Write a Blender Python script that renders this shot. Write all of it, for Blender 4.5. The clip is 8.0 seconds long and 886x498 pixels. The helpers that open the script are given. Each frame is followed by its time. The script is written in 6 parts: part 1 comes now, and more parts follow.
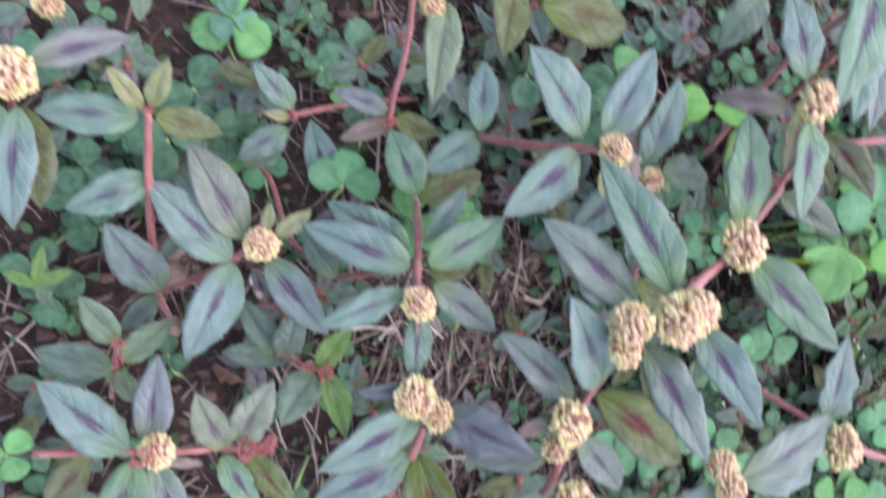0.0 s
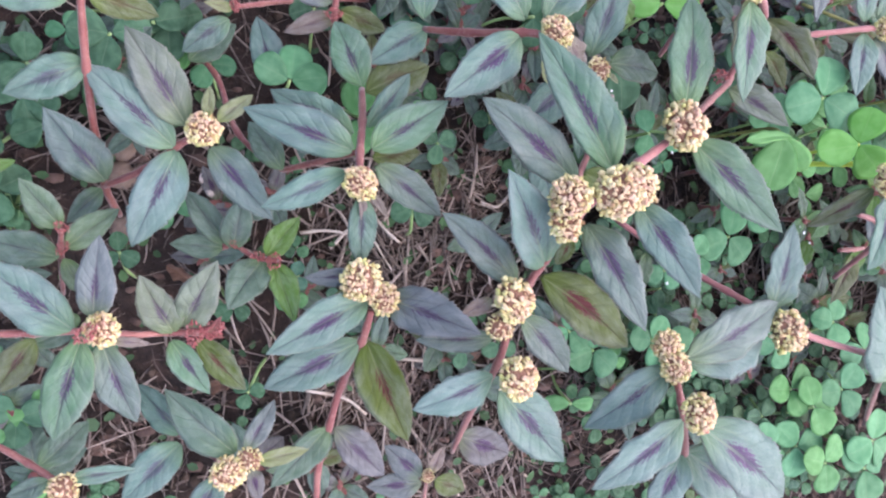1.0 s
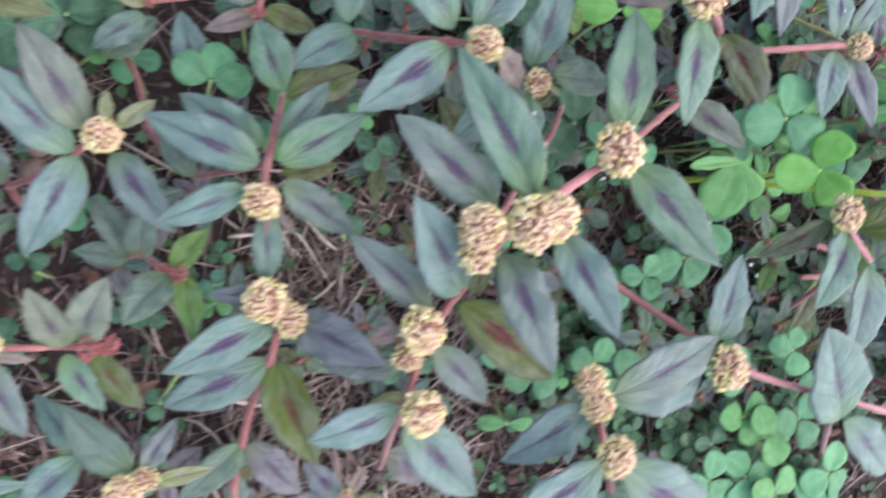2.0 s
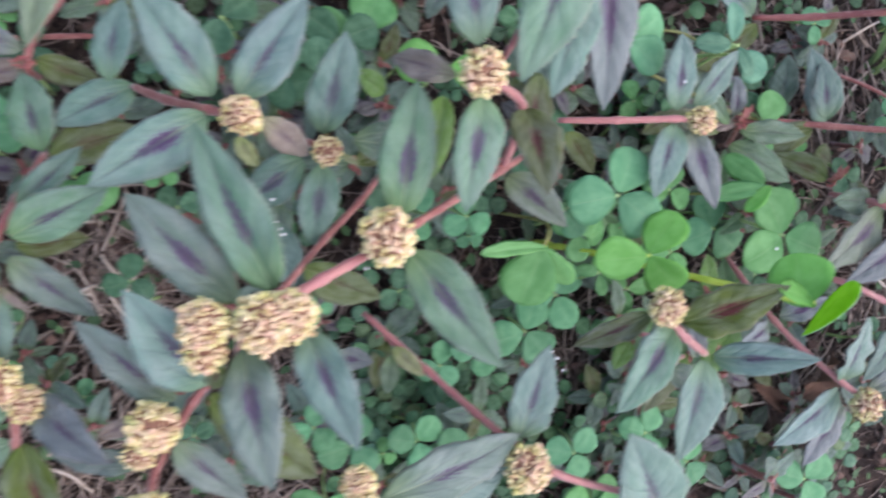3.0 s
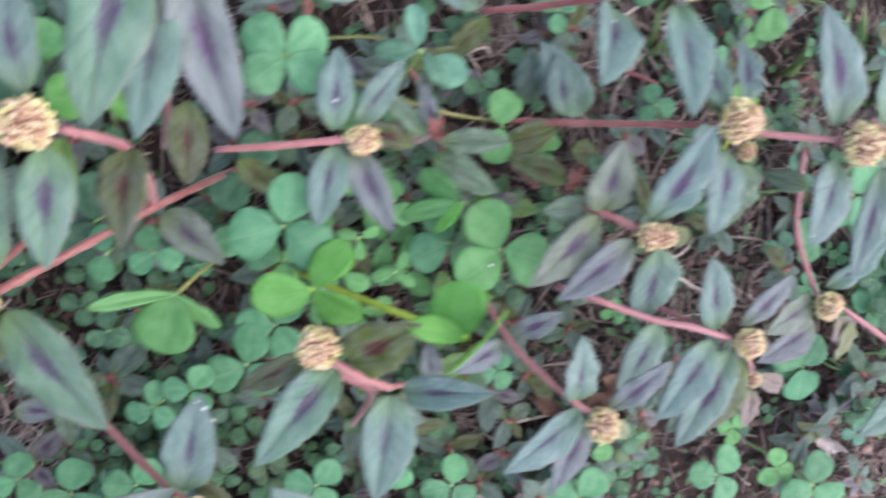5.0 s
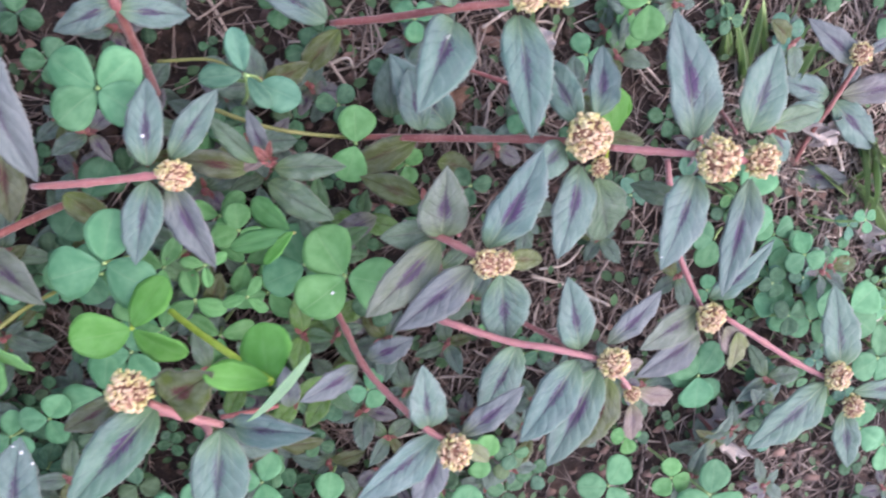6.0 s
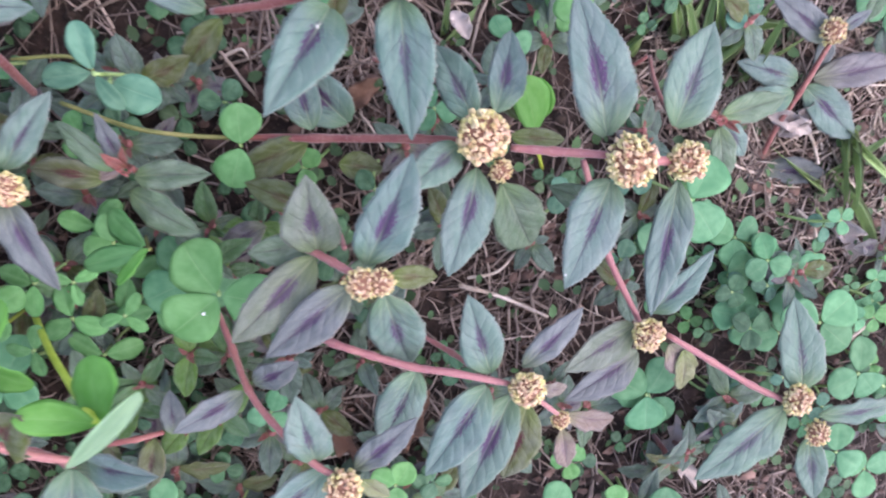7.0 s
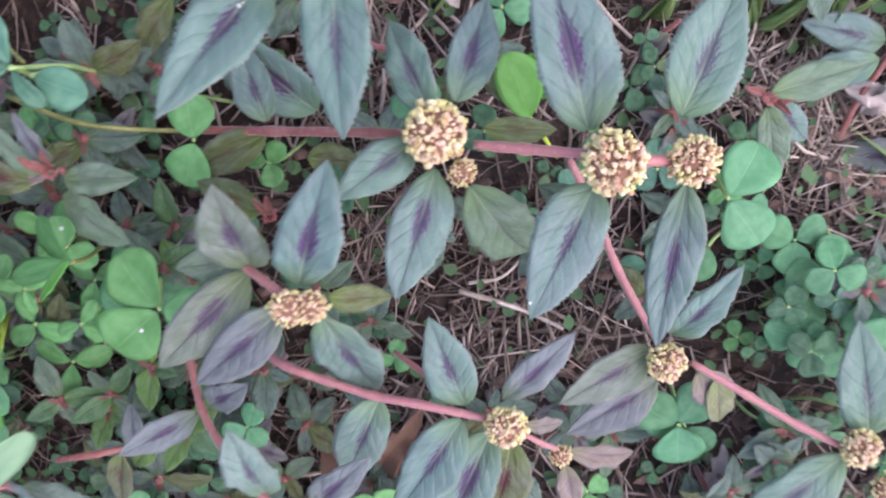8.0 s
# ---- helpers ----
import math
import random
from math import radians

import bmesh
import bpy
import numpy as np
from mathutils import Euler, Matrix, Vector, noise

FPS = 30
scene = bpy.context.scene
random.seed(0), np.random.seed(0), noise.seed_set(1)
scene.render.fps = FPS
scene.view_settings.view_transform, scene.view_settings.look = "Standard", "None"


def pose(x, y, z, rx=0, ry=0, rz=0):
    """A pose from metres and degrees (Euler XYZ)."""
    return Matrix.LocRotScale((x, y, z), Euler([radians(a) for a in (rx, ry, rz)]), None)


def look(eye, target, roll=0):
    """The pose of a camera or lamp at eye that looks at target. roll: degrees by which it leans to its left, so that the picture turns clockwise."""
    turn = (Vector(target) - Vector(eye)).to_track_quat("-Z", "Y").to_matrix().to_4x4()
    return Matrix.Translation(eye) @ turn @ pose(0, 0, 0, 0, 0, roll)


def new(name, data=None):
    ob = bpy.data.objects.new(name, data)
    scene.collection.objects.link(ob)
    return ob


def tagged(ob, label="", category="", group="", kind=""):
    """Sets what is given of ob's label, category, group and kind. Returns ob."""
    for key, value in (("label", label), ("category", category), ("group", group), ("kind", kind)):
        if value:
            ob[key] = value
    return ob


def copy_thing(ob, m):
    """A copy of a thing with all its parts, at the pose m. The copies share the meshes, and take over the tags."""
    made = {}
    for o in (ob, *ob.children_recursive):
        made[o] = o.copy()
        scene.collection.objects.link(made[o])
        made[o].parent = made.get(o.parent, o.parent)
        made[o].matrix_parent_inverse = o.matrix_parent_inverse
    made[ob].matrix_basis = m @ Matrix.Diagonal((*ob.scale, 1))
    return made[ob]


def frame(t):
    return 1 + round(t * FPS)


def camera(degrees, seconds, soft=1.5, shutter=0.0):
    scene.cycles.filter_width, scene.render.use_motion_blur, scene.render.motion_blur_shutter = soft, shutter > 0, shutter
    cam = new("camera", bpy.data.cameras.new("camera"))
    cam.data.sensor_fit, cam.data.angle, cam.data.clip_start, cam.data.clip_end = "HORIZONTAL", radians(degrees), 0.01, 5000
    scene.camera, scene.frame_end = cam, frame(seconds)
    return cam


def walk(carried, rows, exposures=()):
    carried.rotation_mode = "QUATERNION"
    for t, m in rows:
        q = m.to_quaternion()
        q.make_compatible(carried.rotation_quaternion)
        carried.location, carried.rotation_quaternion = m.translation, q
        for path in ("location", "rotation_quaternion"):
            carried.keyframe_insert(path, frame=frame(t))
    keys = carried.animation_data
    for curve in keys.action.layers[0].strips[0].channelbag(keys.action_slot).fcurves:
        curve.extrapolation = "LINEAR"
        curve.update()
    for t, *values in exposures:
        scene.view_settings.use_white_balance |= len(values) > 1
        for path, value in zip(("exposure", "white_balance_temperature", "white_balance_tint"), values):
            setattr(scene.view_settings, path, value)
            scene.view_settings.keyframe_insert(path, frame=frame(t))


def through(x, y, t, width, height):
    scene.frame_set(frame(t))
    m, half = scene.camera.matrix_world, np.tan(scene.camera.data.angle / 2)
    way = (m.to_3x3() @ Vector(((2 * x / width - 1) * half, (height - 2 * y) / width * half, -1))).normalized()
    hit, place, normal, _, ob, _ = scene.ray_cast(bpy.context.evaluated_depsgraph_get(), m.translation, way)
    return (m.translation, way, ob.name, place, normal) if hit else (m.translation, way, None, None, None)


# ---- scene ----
cam = camera(60.0, 8.0, soft=2.15, shutter=0.8)
PATH = [
    (0, 0.00000, 0.00000, 0.25662, 1.282, -21.725, -2.197),
    (0.3, 0.00425, -0.01171, 0.25576, 1.135, -21.814, -3.675),
    (0.5, 0.00497, -0.01599, 0.25742, 0.887, -21.952, -3.987),
    (0.7, 0.00720, -0.02097, 0.26014, 0.223, -22.158, -3.841),
    (1, 0.01033, -0.02384, 0.26260, -0.517, -22.313, -3.376),
    (1.2, 0.01061, -0.02436, 0.26185, -0.735, -22.520, -3.304),
    (2.3, 0.06077, -0.00478, 0.26089, -4.473, -20.236, 0.612),
    (2.5, 0.07401, -0.00117, 0.25819, -4.365, -20.118, 1.294),
    (2.7, 0.08731, 0.00437, 0.26212, -4.579, -19.721, 1.743),
    (3, 0.10801, 0.01220, 0.26493, -5.326, -19.061, 2.060),
    (3.3, 0.12395, 0.01491, 0.26157, -5.991, -18.630, 2.029),
    (3.5, 0.13140, 0.01797, 0.26105, -6.453, -18.273, 2.031),
    (4, 0.13923, 0.02582, 0.26316, -6.630, -18.112, 1.967),
    (4.2, 0.14766, 0.02678, 0.26636, -6.768, -18.024, 1.632),
    (4.5, 0.16833, 0.02690, 0.27335, -6.632, -17.415, 0.763),
    (4.7, 0.18590, 0.02494, 0.27563, -6.576, -16.910, -0.385),
    (5, 0.21080, 0.02879, 0.28120, -6.446, -16.394, -1.983),
    (5.2, 0.23009, 0.03482, 0.28749, -7.745, -14.761, -2.913),
    (6.3, 0.27555, 0.04762, 0.28670, -9.315, -14.200, -3.590),
    (6.5, 0.28611, 0.05097, 0.28884, -9.754, -13.745, -3.543),
    (6.8, 0.30371, 0.05161, 0.27833, -10.108, -12.382, -3.897),
    (7, 0.31263, 0.04589, 0.27109, -10.340, -11.158, -4.543),
    (7.2, 0.32287, 0.04676, 0.26891, -11.097, -9.527, -3.747),
    (7.5, 0.33482, 0.05115, 0.26067, -12.788, -6.724, -2.753),
    (7.7, 0.34230, 0.04962, 0.25416, -12.975, -4.642, -3.935),
    (8, 0.35626, 0.04892, 0.24360, -13.413, -1.651, -6.024),
]
walk(cam, [(t, pose(x, y, z, rx, ry, rz)) for t, x, y, z, rx, ry, rz in PATH], exposures=((0.0, 1.84, 6620, 27), (1.2, 1.80, 6620, 26), (2.6, 1.62, 6690, 21), (3.5, 1.56, 6700, 22), (4.5, 1.65, 6680, 22), (5.2, 1.68, 6640, 23), (6.4, 1.72, 6650, 31), (8.0, 1.62, 6620, 29)))

# ---- light: open shade under a bright, hazy sky ----
world = bpy.data.worlds.new("sky")
scene.world = world
world.use_nodes = True
wn, wl = world.node_tree.nodes, world.node_tree.links
wn.clear()
sky = wn.new("ShaderNodeTexSky")
sky.sky_type, sky.sun_disc = "NISHITA", False
SUN_HEIGHT, SUN_TURN = radians(58), radians(112)
sky.sun_elevation, sky.sun_rotation = SUN_HEIGHT, SUN_TURN
sky.dust_density, sky.ozone_density = 2.0, 1.5
back = wn.new("ShaderNodeBackground")
back.inputs["Strength"].default_value = 0.15
wout = wn.new("ShaderNodeOutputWorld")
wl.new(sky.outputs["Color"], back.inputs["Color"])
wl.new(back.outputs["Background"], wout.inputs["Surface"])
sun_data = bpy.data.lights.new("sun", "SUN")
sun_data.energy, sun_data.angle, sun_data.color = 1.5, radians(125), (1.0, 0.97, 0.93)
sun = new("sun", sun_data)
sun.matrix_world = look((math.sin(SUN_TURN) * math.cos(SUN_HEIGHT) * 3, math.cos(SUN_TURN) * math.cos(SUN_HEIGHT) * 3, math.sin(SUN_HEIGHT) * 3), (0, 0, 0))

rnd = random.Random(7)
MM = 0.001


# ---- materials ----
class Nodes:
    """A small builder of node materials."""

    def __init__(self, name, rough=0.6):
        self.mat = bpy.data.materials.new(name)
        self.mat.use_nodes = True
        self.nt = self.mat.node_tree
        self.bsdf = self.nt.nodes["Principled BSDF"]
        self.out = self.nt.nodes["Material Output"]
        self.bsdf.inputs["Roughness"].default_value = rough
        self.coords = None

    def put(self, socket, value):
        if isinstance(value, bpy.types.NodeSocket):
            self.nt.links.new(value, socket)
        elif isinstance(value, tuple) and len(value) == 3 and socket.type == "RGBA":
            socket.default_value = (*value, 1)
        else:
            socket.default_value = value

    def node(self, kind, **settings):
        n = self.nt.nodes.new(kind)
        for key, value in settings.items():
            if key == "operation":
                n.operation = value
            elif key == "data_type":
                n.data_type = value
            elif key == "blend_type":
                n.blend_type = value
        return n

    def obj(self):
        if self.coords is None:
            self.coords = self.nt.nodes.new("ShaderNodeTexCoord")
        return self.coords

    def math(self, op, a, b=0.0, c=0.0):
        n = self.node("ShaderNodeMath", operation=op)
        for s, v in zip(n.inputs, (a, b, c)):
            self.put(s, v)
        return n.outputs[0]

    def mix(self, f, a, b, blend="MIX"):
        n = self.node("ShaderNodeMix", data_type="RGBA", blend_type=blend)
        self.put(n.inputs[0], f)
        self.put(n.inputs[6], a)
        self.put(n.inputs[7], b)
        return n.outputs[2]

    def noise(self, scale, detail=3.0, rough=0.55, vector=None):
        n = self.node("ShaderNodeTexNoise")
        n.inputs["Scale"].default_value = scale
        n.inputs["Detail"].default_value = detail
        n.inputs["Roughness"].default_value = rough
        self.nt.links.new(vector if vector is not None else self.obj().outputs["Object"], n.inputs["Vector"])
        return n.outputs["Fac"]

    def ramp(self, f, *stops):
        n = self.node("ShaderNodeValToRGB")
        el = n.color_ramp.elements
        while len(el) < len(stops):
            el.new(0.5)
        for e, (p, col) in zip(el, stops):
            e.position, e.color = p, (*col, 1)
        self.put(n.inputs[0], f)
        return n.outputs[0]

    def smooth(self, f, lo, hi):
        n = self.node("ShaderNodeMapRange")
        n.interpolation_type = "SMOOTHSTEP"
        self.put(n.inputs[0], f)
        n.inputs[1].default_value, n.inputs[2].default_value = lo, hi
        return n.outputs[0]

    def bump(self, height, strength, distance):
        n = self.node("ShaderNodeBump")
        n.inputs["Strength"].default_value, n.inputs["Distance"].default_value = strength, distance
        self.put(n.inputs["Height"], height)
        self.nt.links.new(n.outputs[0], self.bsdf.inputs["Normal"])

    def colour(self, value):
        self.put(self.bsdf.inputs["Base Color"], value)
        return self.mat

    def thin(self, colour, share):
        """Light that shines through a thin blade."""
        tr = self.nt.nodes.new("ShaderNodeBsdfTranslucent")
        self.put(tr.inputs["Color"], colour)
        m = self.nt.nodes.new("ShaderNodeMixShader")
        m.inputs[0].default_value = share
        self.nt.links.new(self.bsdf.outputs[0], m.inputs[1])
        self.nt.links.new(tr.outputs[0], m.inputs[2])
        self.nt.links.new(m.outputs[0], self.out.inputs["Surface"])


def leaf_material():
    """Hairy spurge leaf: the object's colour is its tone, the colour's alpha the strength of the purple streak."""
    m = Nodes("spurge_leaf", 0.5)
    info = m.node("ShaderNodeObjectInfo")
    uv = m.node("ShaderNodeSeparateXYZ")
    m.nt.links.new(m.obj().outputs["UV"], uv.inputs[0])
    across = m.math("ABSOLUTE", m.math("MULTIPLY_ADD", uv.outputs[0], 2.0, -1.0))
    along = uv.outputs[1]
    shift = m.node("ShaderNodeVectorMath", operation="ADD")
    m.nt.links.new(m.obj().outputs["UV"], shift.inputs[0])
    m.nt.links.new(info.outputs["Random"], shift.inputs[1])
    fine = m.noise(38.0, 4.0, 0.6, shift.outputs[0])
    speck = m.noise(170.0, 2.0, 0.6, shift.outputs[0])
    broad = m.noise(4.5, 2.0, 0.5, shift.outputs[0])
    tone = info.outputs["Color"]
    dark = m.mix(1.0, tone, (0.78, 0.82, 0.80), "MULTIPLY")
    light = m.mix(0.22, tone, (0.30, 0.36, 0.33))
    base = m.mix(m.smooth(broad, 0.3, 0.72), dark, light)
    # bluish sheen of the sky, painted into the colour and stronger towards the tip
    sky_sheen = m.noise(2.6, 2.0, 0.5, shift.outputs[0])
    sky_sheen = m.math("MULTIPLY", m.smooth(m.math("MULTIPLY_ADD", along, 0.16, sky_sheen), 0.48, 0.74), m.math("MULTIPLY_ADD", info.outputs["Alpha"], 0.26, 0.02))
    sky_sheen = m.math("MULTIPLY", sky_sheen, m.math("MULTIPLY_ADD", m.smooth(across, 0.1, 0.8), 0.6, 0.4))
    base = m.mix(sky_sheen, base, (0.168, 0.174, 0.198))
    base = m.mix(m.math("MULTIPLY", m.smooth(fine, 0.35, 0.75), 0.45), base, m.mix(1.0, tone, (0.7, 0.72, 0.72), "MULTIPLY"))
    # side veins run forward from the midrib, stronger on some leaves
    wave = m.math("SINE", m.math("ADD", m.math("MULTIPLY", m.math("SUBTRACT", along, m.math("MULTIPLY", across, 0.26)), 44.0), m.math("MULTIPLY_ADD", broad, 3.0, m.math("MULTIPLY", fine, 1.6))))
    vein = m.math("MULTIPLY", m.smooth(wave, 0.45, 1.0), m.smooth(across, 1.05, 0.6))
    base = m.mix(m.math("MULTIPLY", vein, m.math("MULTIPLY_ADD", m.math("POWER", info.outputs["Random"], 2.0), 0.14, 0.02)), base, m.mix(1.0, tone, (0.5, 0.44, 0.5), "MULTIPLY"))
    # yellow-green foot with pale veins that fan out from it
    base = m.mix(m.math("MULTIPLY", m.smooth(along, 0.30, 0.02), 0.45), base, m.mix(0.5, m.mix(1.0, tone, (0.75, 1.1, 0.45), "MULTIPLY"), (0.15, 0.23, 0.05)))
    fan = m.smooth(m.math("ABSOLUTE", m.math("SUBTRACT", m.math("ADD", across, m.math("MULTIPLY", fine, 0.10)), 0.50)), 0.09, 0.02)
    fan = m.math("MULTIPLY", fan, m.smooth(along, 0.55, 0.12))
    base = m.mix(m.math("MULTIPLY", fan, 0.20), base, m.mix(0.5, tone, (0.36, 0.42, 0.24)))
    groove = m.smooth(m.math("ABSOLUTE", m.math("SUBTRACT", m.math("ADD", across, m.math("MULTIPLY", fine, 0.16)), m.math("MULTIPLY_ADD", along, 0.75, 0.22))), 0.075, 0.015)
    groove = m.math("MULTIPLY", groove, m.smooth(along, 0.72, 0.20))
    base = m.mix(m.math("MULTIPLY", groove, m.math("MULTIPLY_ADD", info.outputs["Random"], 0.32, 0.06)), base, m.mix(1.0, tone, (0.42, 0.34, 0.44), "MULTIPLY"))
    # purple blotch along the midrib, feathered out along the side veins
    start = m.math("MULTIPLY_ADD", info.outputs["Random"], 0.10, 0.20)
    reach = m.math("MULTIPLY", m.smooth(m.math("SUBTRACT", along, start), -0.10, 0.12), m.smooth(m.math("SUBTRACT", along, start), 0.50, 0.16))
    edge = m.math("ADD", across, m.math("ADD", m.math("MULTIPLY", m.math("SUBTRACT", fine, 0.5), 0.56), m.math("MULTIPLY", m.math("SUBTRACT", speck, 0.5), 0.44)))
    feather = m.math("SINE", m.math("MULTIPLY_ADD", m.math("SUBTRACT", along, m.math("MULTIPLY", across, 0.55)), 74.0, m.math("MULTIPLY", fine, 7.0)))
    edge = m.math("ADD", edge, m.math("MULTIPLY", feather, -0.055))
    wide = m.math("MULTIPLY_ADD", m.math("FRACT", m.math("MULTIPLY", info.outputs["Random"], 7.3)), 0.15, 0.13)
    blotch = m.math("MULTIPLY", m.smooth(m.math("SUBTRACT", m.math("MULTIPLY", reach, wide), edge), -0.02, 0.025), m.math("POWER", reach, 0.22))
    blotch = m.math("MULTIPLY", blotch, info.outputs["Alpha"])
    sep = m.node("ShaderNodeSeparateColor")
    m.nt.links.new(tone, sep.inputs[0])
    ink = m.mix(0.86, m.mix(1.0, tone, (0.60, 0.22, 0.45), "MULTIPLY"), m.mix(m.smooth(m.math("ADD", m.math("MULTIPLY", speck, 0.6), m.math("MULTIPLY", across, 0.9)), 0.25, 0.75), (0.026, 0.006, 0.048), (0.110, 0.044, 0.150)))
    ink = m.mix(m.smooth(sep.outputs[2], 0.03, 0.09), (0.085, 0.016, 0.018), ink)
    base = m.mix(blotch, base, ink)
    rib = m.smooth(across, 0.075, 0.02)
    base = m.mix(m.math("MULTIPLY", rib, m.smooth(along, 0.55, 0.05)), base, m.mix(0.4, tone, (0.30, 0.36, 0.20)))
    base = m.mix(m.math("MULTIPLY", m.math("MULTIPLY", rib, 0.55), m.smooth(along, 0.30, 0.55)), base, m.mix(1.0, tone, (0.45, 0.32, 0.48), "MULTIPLY"))
    rim = m.smooth(across, 0.93, 1.0)
    base = m.mix(m.math("MULTIPLY", rim, 0.38), base, (0.24, 0.20, 0.19))
    base = m.mix(m.math("MULTIPLY", m.smooth(speck, 0.48, 0.72), 0.38), base, m.mix(1.0, base, (0.62, 0.66, 0.62), "MULTIPLY"))
    base = m.mix(m.math("MULTIPLY", m.smooth(m.noise(260.0, 1.0, 0.5, shift.outputs[0]), 0.66, 0.74), 0.22), base, (0.40, 0.43, 0.41))
    m.colour(base)
    hgt = m.math("ADD", m.math("MULTIPLY_ADD", speck, 0.35, m.math("MULTIPLY", fine, 0.5)), m.math("MULTIPLY", vein, -0.5))
    hgt = m.math("ADD", hgt, m.math("ADD", m.math("MULTIPLY", rib, -1.0), m.math("MULTIPLY", groove, -0.5)))
    m.bump(hgt, 0.6, 0.0006)
    m.put(m.bsdf.inputs["Roughness"], m.math("MULTIPLY_ADD", fine, 0.22, 0.42))
    m.put(m.bsdf.inputs["Sheen Weight"], 0.05)
    m.put(m.bsdf.inputs["Specular IOR Level"], m.math("MULTIPLY_ADD", m.smooth(sep.outputs[2], 0.04, 0.13), 0.36, 0.20))
    m.put(m.bsdf.inputs["Sheen Roughness"], 0.5)
    m.thin(base, 0.22)
    return m.mat


def clover_material(name="clover_leaf", through=0.24, tones=None):
    """Thin round leaflet; the object's colour is its tone, or each island takes one of the tones."""
    m = Nodes(name, 0.6)
    m.put(m.bsdf.inputs["Specular IOR Level"], 0.28)
    info = m.node("ShaderNodeObjectInfo")
    uv = m.node("ShaderNodeSeparateXYZ")
    m.nt.links.new(m.obj().outputs["UV"], uv.inputs[0])
    across = m.math("ABSOLUTE", m.math("MULTIPLY_ADD", uv.outputs[0], 2.0, -1.0))
    along = uv.outputs[1]
    shift = m.node("ShaderNodeVectorMath", operation="ADD")
    m.nt.links.new(m.obj().outputs["UV"], shift.inputs[0])
    m.nt.links.new(info.outputs["Random"], shift.inputs[1])
    fine = m.noise(30.0, 3.0, 0.55, shift.outputs[0])
    broad = m.noise(3.0, 2.0, 0.5, shift.outputs[0])
    tone = info.outputs["Color"]
    if tones:
        tone = m.ramp(m.node("ShaderNodeNewGeometry").outputs["Random Per Island"], *tones)
    base = m.mix(m.smooth(broad, 0.3, 0.75), m.mix(1.0, tone, (0.72, 0.8, 0.78), "MULTIPLY"), m.mix(0.18, tone, (0.22, 0.4, 0.24)))
    wave = m.math("SINE", m.math("MULTIPLY", m.math("SUBTRACT", along, m.math("MULTIPLY", across, 0.35)), 62.0))
    vein = m.smooth(wave, 0.8, 1.0)
    base = m.mix(m.math("MULTIPLY", vein, 0.12), base, m.mix(1.0, tone, (0.6, 0.7, 0.65), "MULTIPLY"))
    rib = m.smooth(across, 0.05, 0.01)
    base = m.mix(m.math("MULTIPLY", rib, 0.35), base, m.mix(0.4, tone, (0.3, 0.4, 0.25)))
    m.colour(m.mix(m.math("MULTIPLY", m.smooth(fine, 0.45, 0.8), 0.25), base, m.mix(1.0, tone, (0.6, 0.68, 0.6), "MULTIPLY")))
    m.bump(m.math("SUBTRACT", m.math("MULTIPLY", fine, 0.5), m.math("ADD", m.math("MULTIPLY", vein, 0.2), rib)), 0.35, 0.0004)
    m.thin(m.mix(1.0, base, (1.5, 1.5, 0.8), "MULTIPLY"), through)
    return m.mat


def stem_material():
    m = Nodes("hairy_stem", 0.5)
    info = m.node("ShaderNodeObjectInfo")
    n1, n2 = m.noise(160.0, 3.0), m.noise(900.0, 2.0)
    base = m.mix(m.smooth(n1, 0.35, 0.7), info.outputs["Color"], m.mix(0.45, info.outputs["Color"], (0.30, 0.13, 0.10)))
    base = m.mix(m.math("MULTIPLY", m.smooth(n2, 0.55, 0.75), 0.3), base, (0.42, 0.27, 0.24))
    m.colour(base)
    m.bump(m.math("ADD", n2, m.math("MULTIPLY", n1, 0.6)), 0.5, 0.0004)
    m.put(m.bsdf.inputs["Sheen Weight"], 0.25)
    return m.mat


def bud_material():
    m = Nodes("flower_bud", 0.62)
    geo = m.node("ShaderNodeNewGeometry")
    rp = geo.outputs["Random Per Island"]
    sep = m.node("ShaderNodeSeparateXYZ")
    m.nt.links.new(m.obj().outputs["Object"], sep.inputs[0])
    yellow = m.ramp(rp, (0.0, (0.36, 0.30, 0.11)), (0.35, (0.57, 0.52, 0.23)), (0.6, (0.68, 0.62, 0.38)), (0.85, (0.45, 0.47, 0.16)), (1.0, (0.55, 0.43, 0.27)))
    pink = m.ramp(rp, (0.0, (0.29, 0.12, 0.09)), (0.4, (0.60, 0.43, 0.31)), (0.7, (0.42, 0.22, 0.16)), (1.0, (0.68, 0.56, 0.40)))
    patch = m.noise(1.7, 2.0)
    top = m.math("ADD", m.math("MULTIPLY", sep.outputs[2], 0.9), m.math("MULTIPLY", m.math("SUBTRACT", patch, 0.5), 1.6))
    base = m.mix(m.smooth(top, 0.08, 0.80), yellow, pink)
    grain = m.noise(14.0, 2.0)
    m.colour(m.mix(m.math("MULTIPLY", m.smooth(grain, 0.46, 0.78), 0.5), base, (0.22, 0.10, 0.06)))
    m.bump(grain, 0.4, 0.0005)
    return m.mat


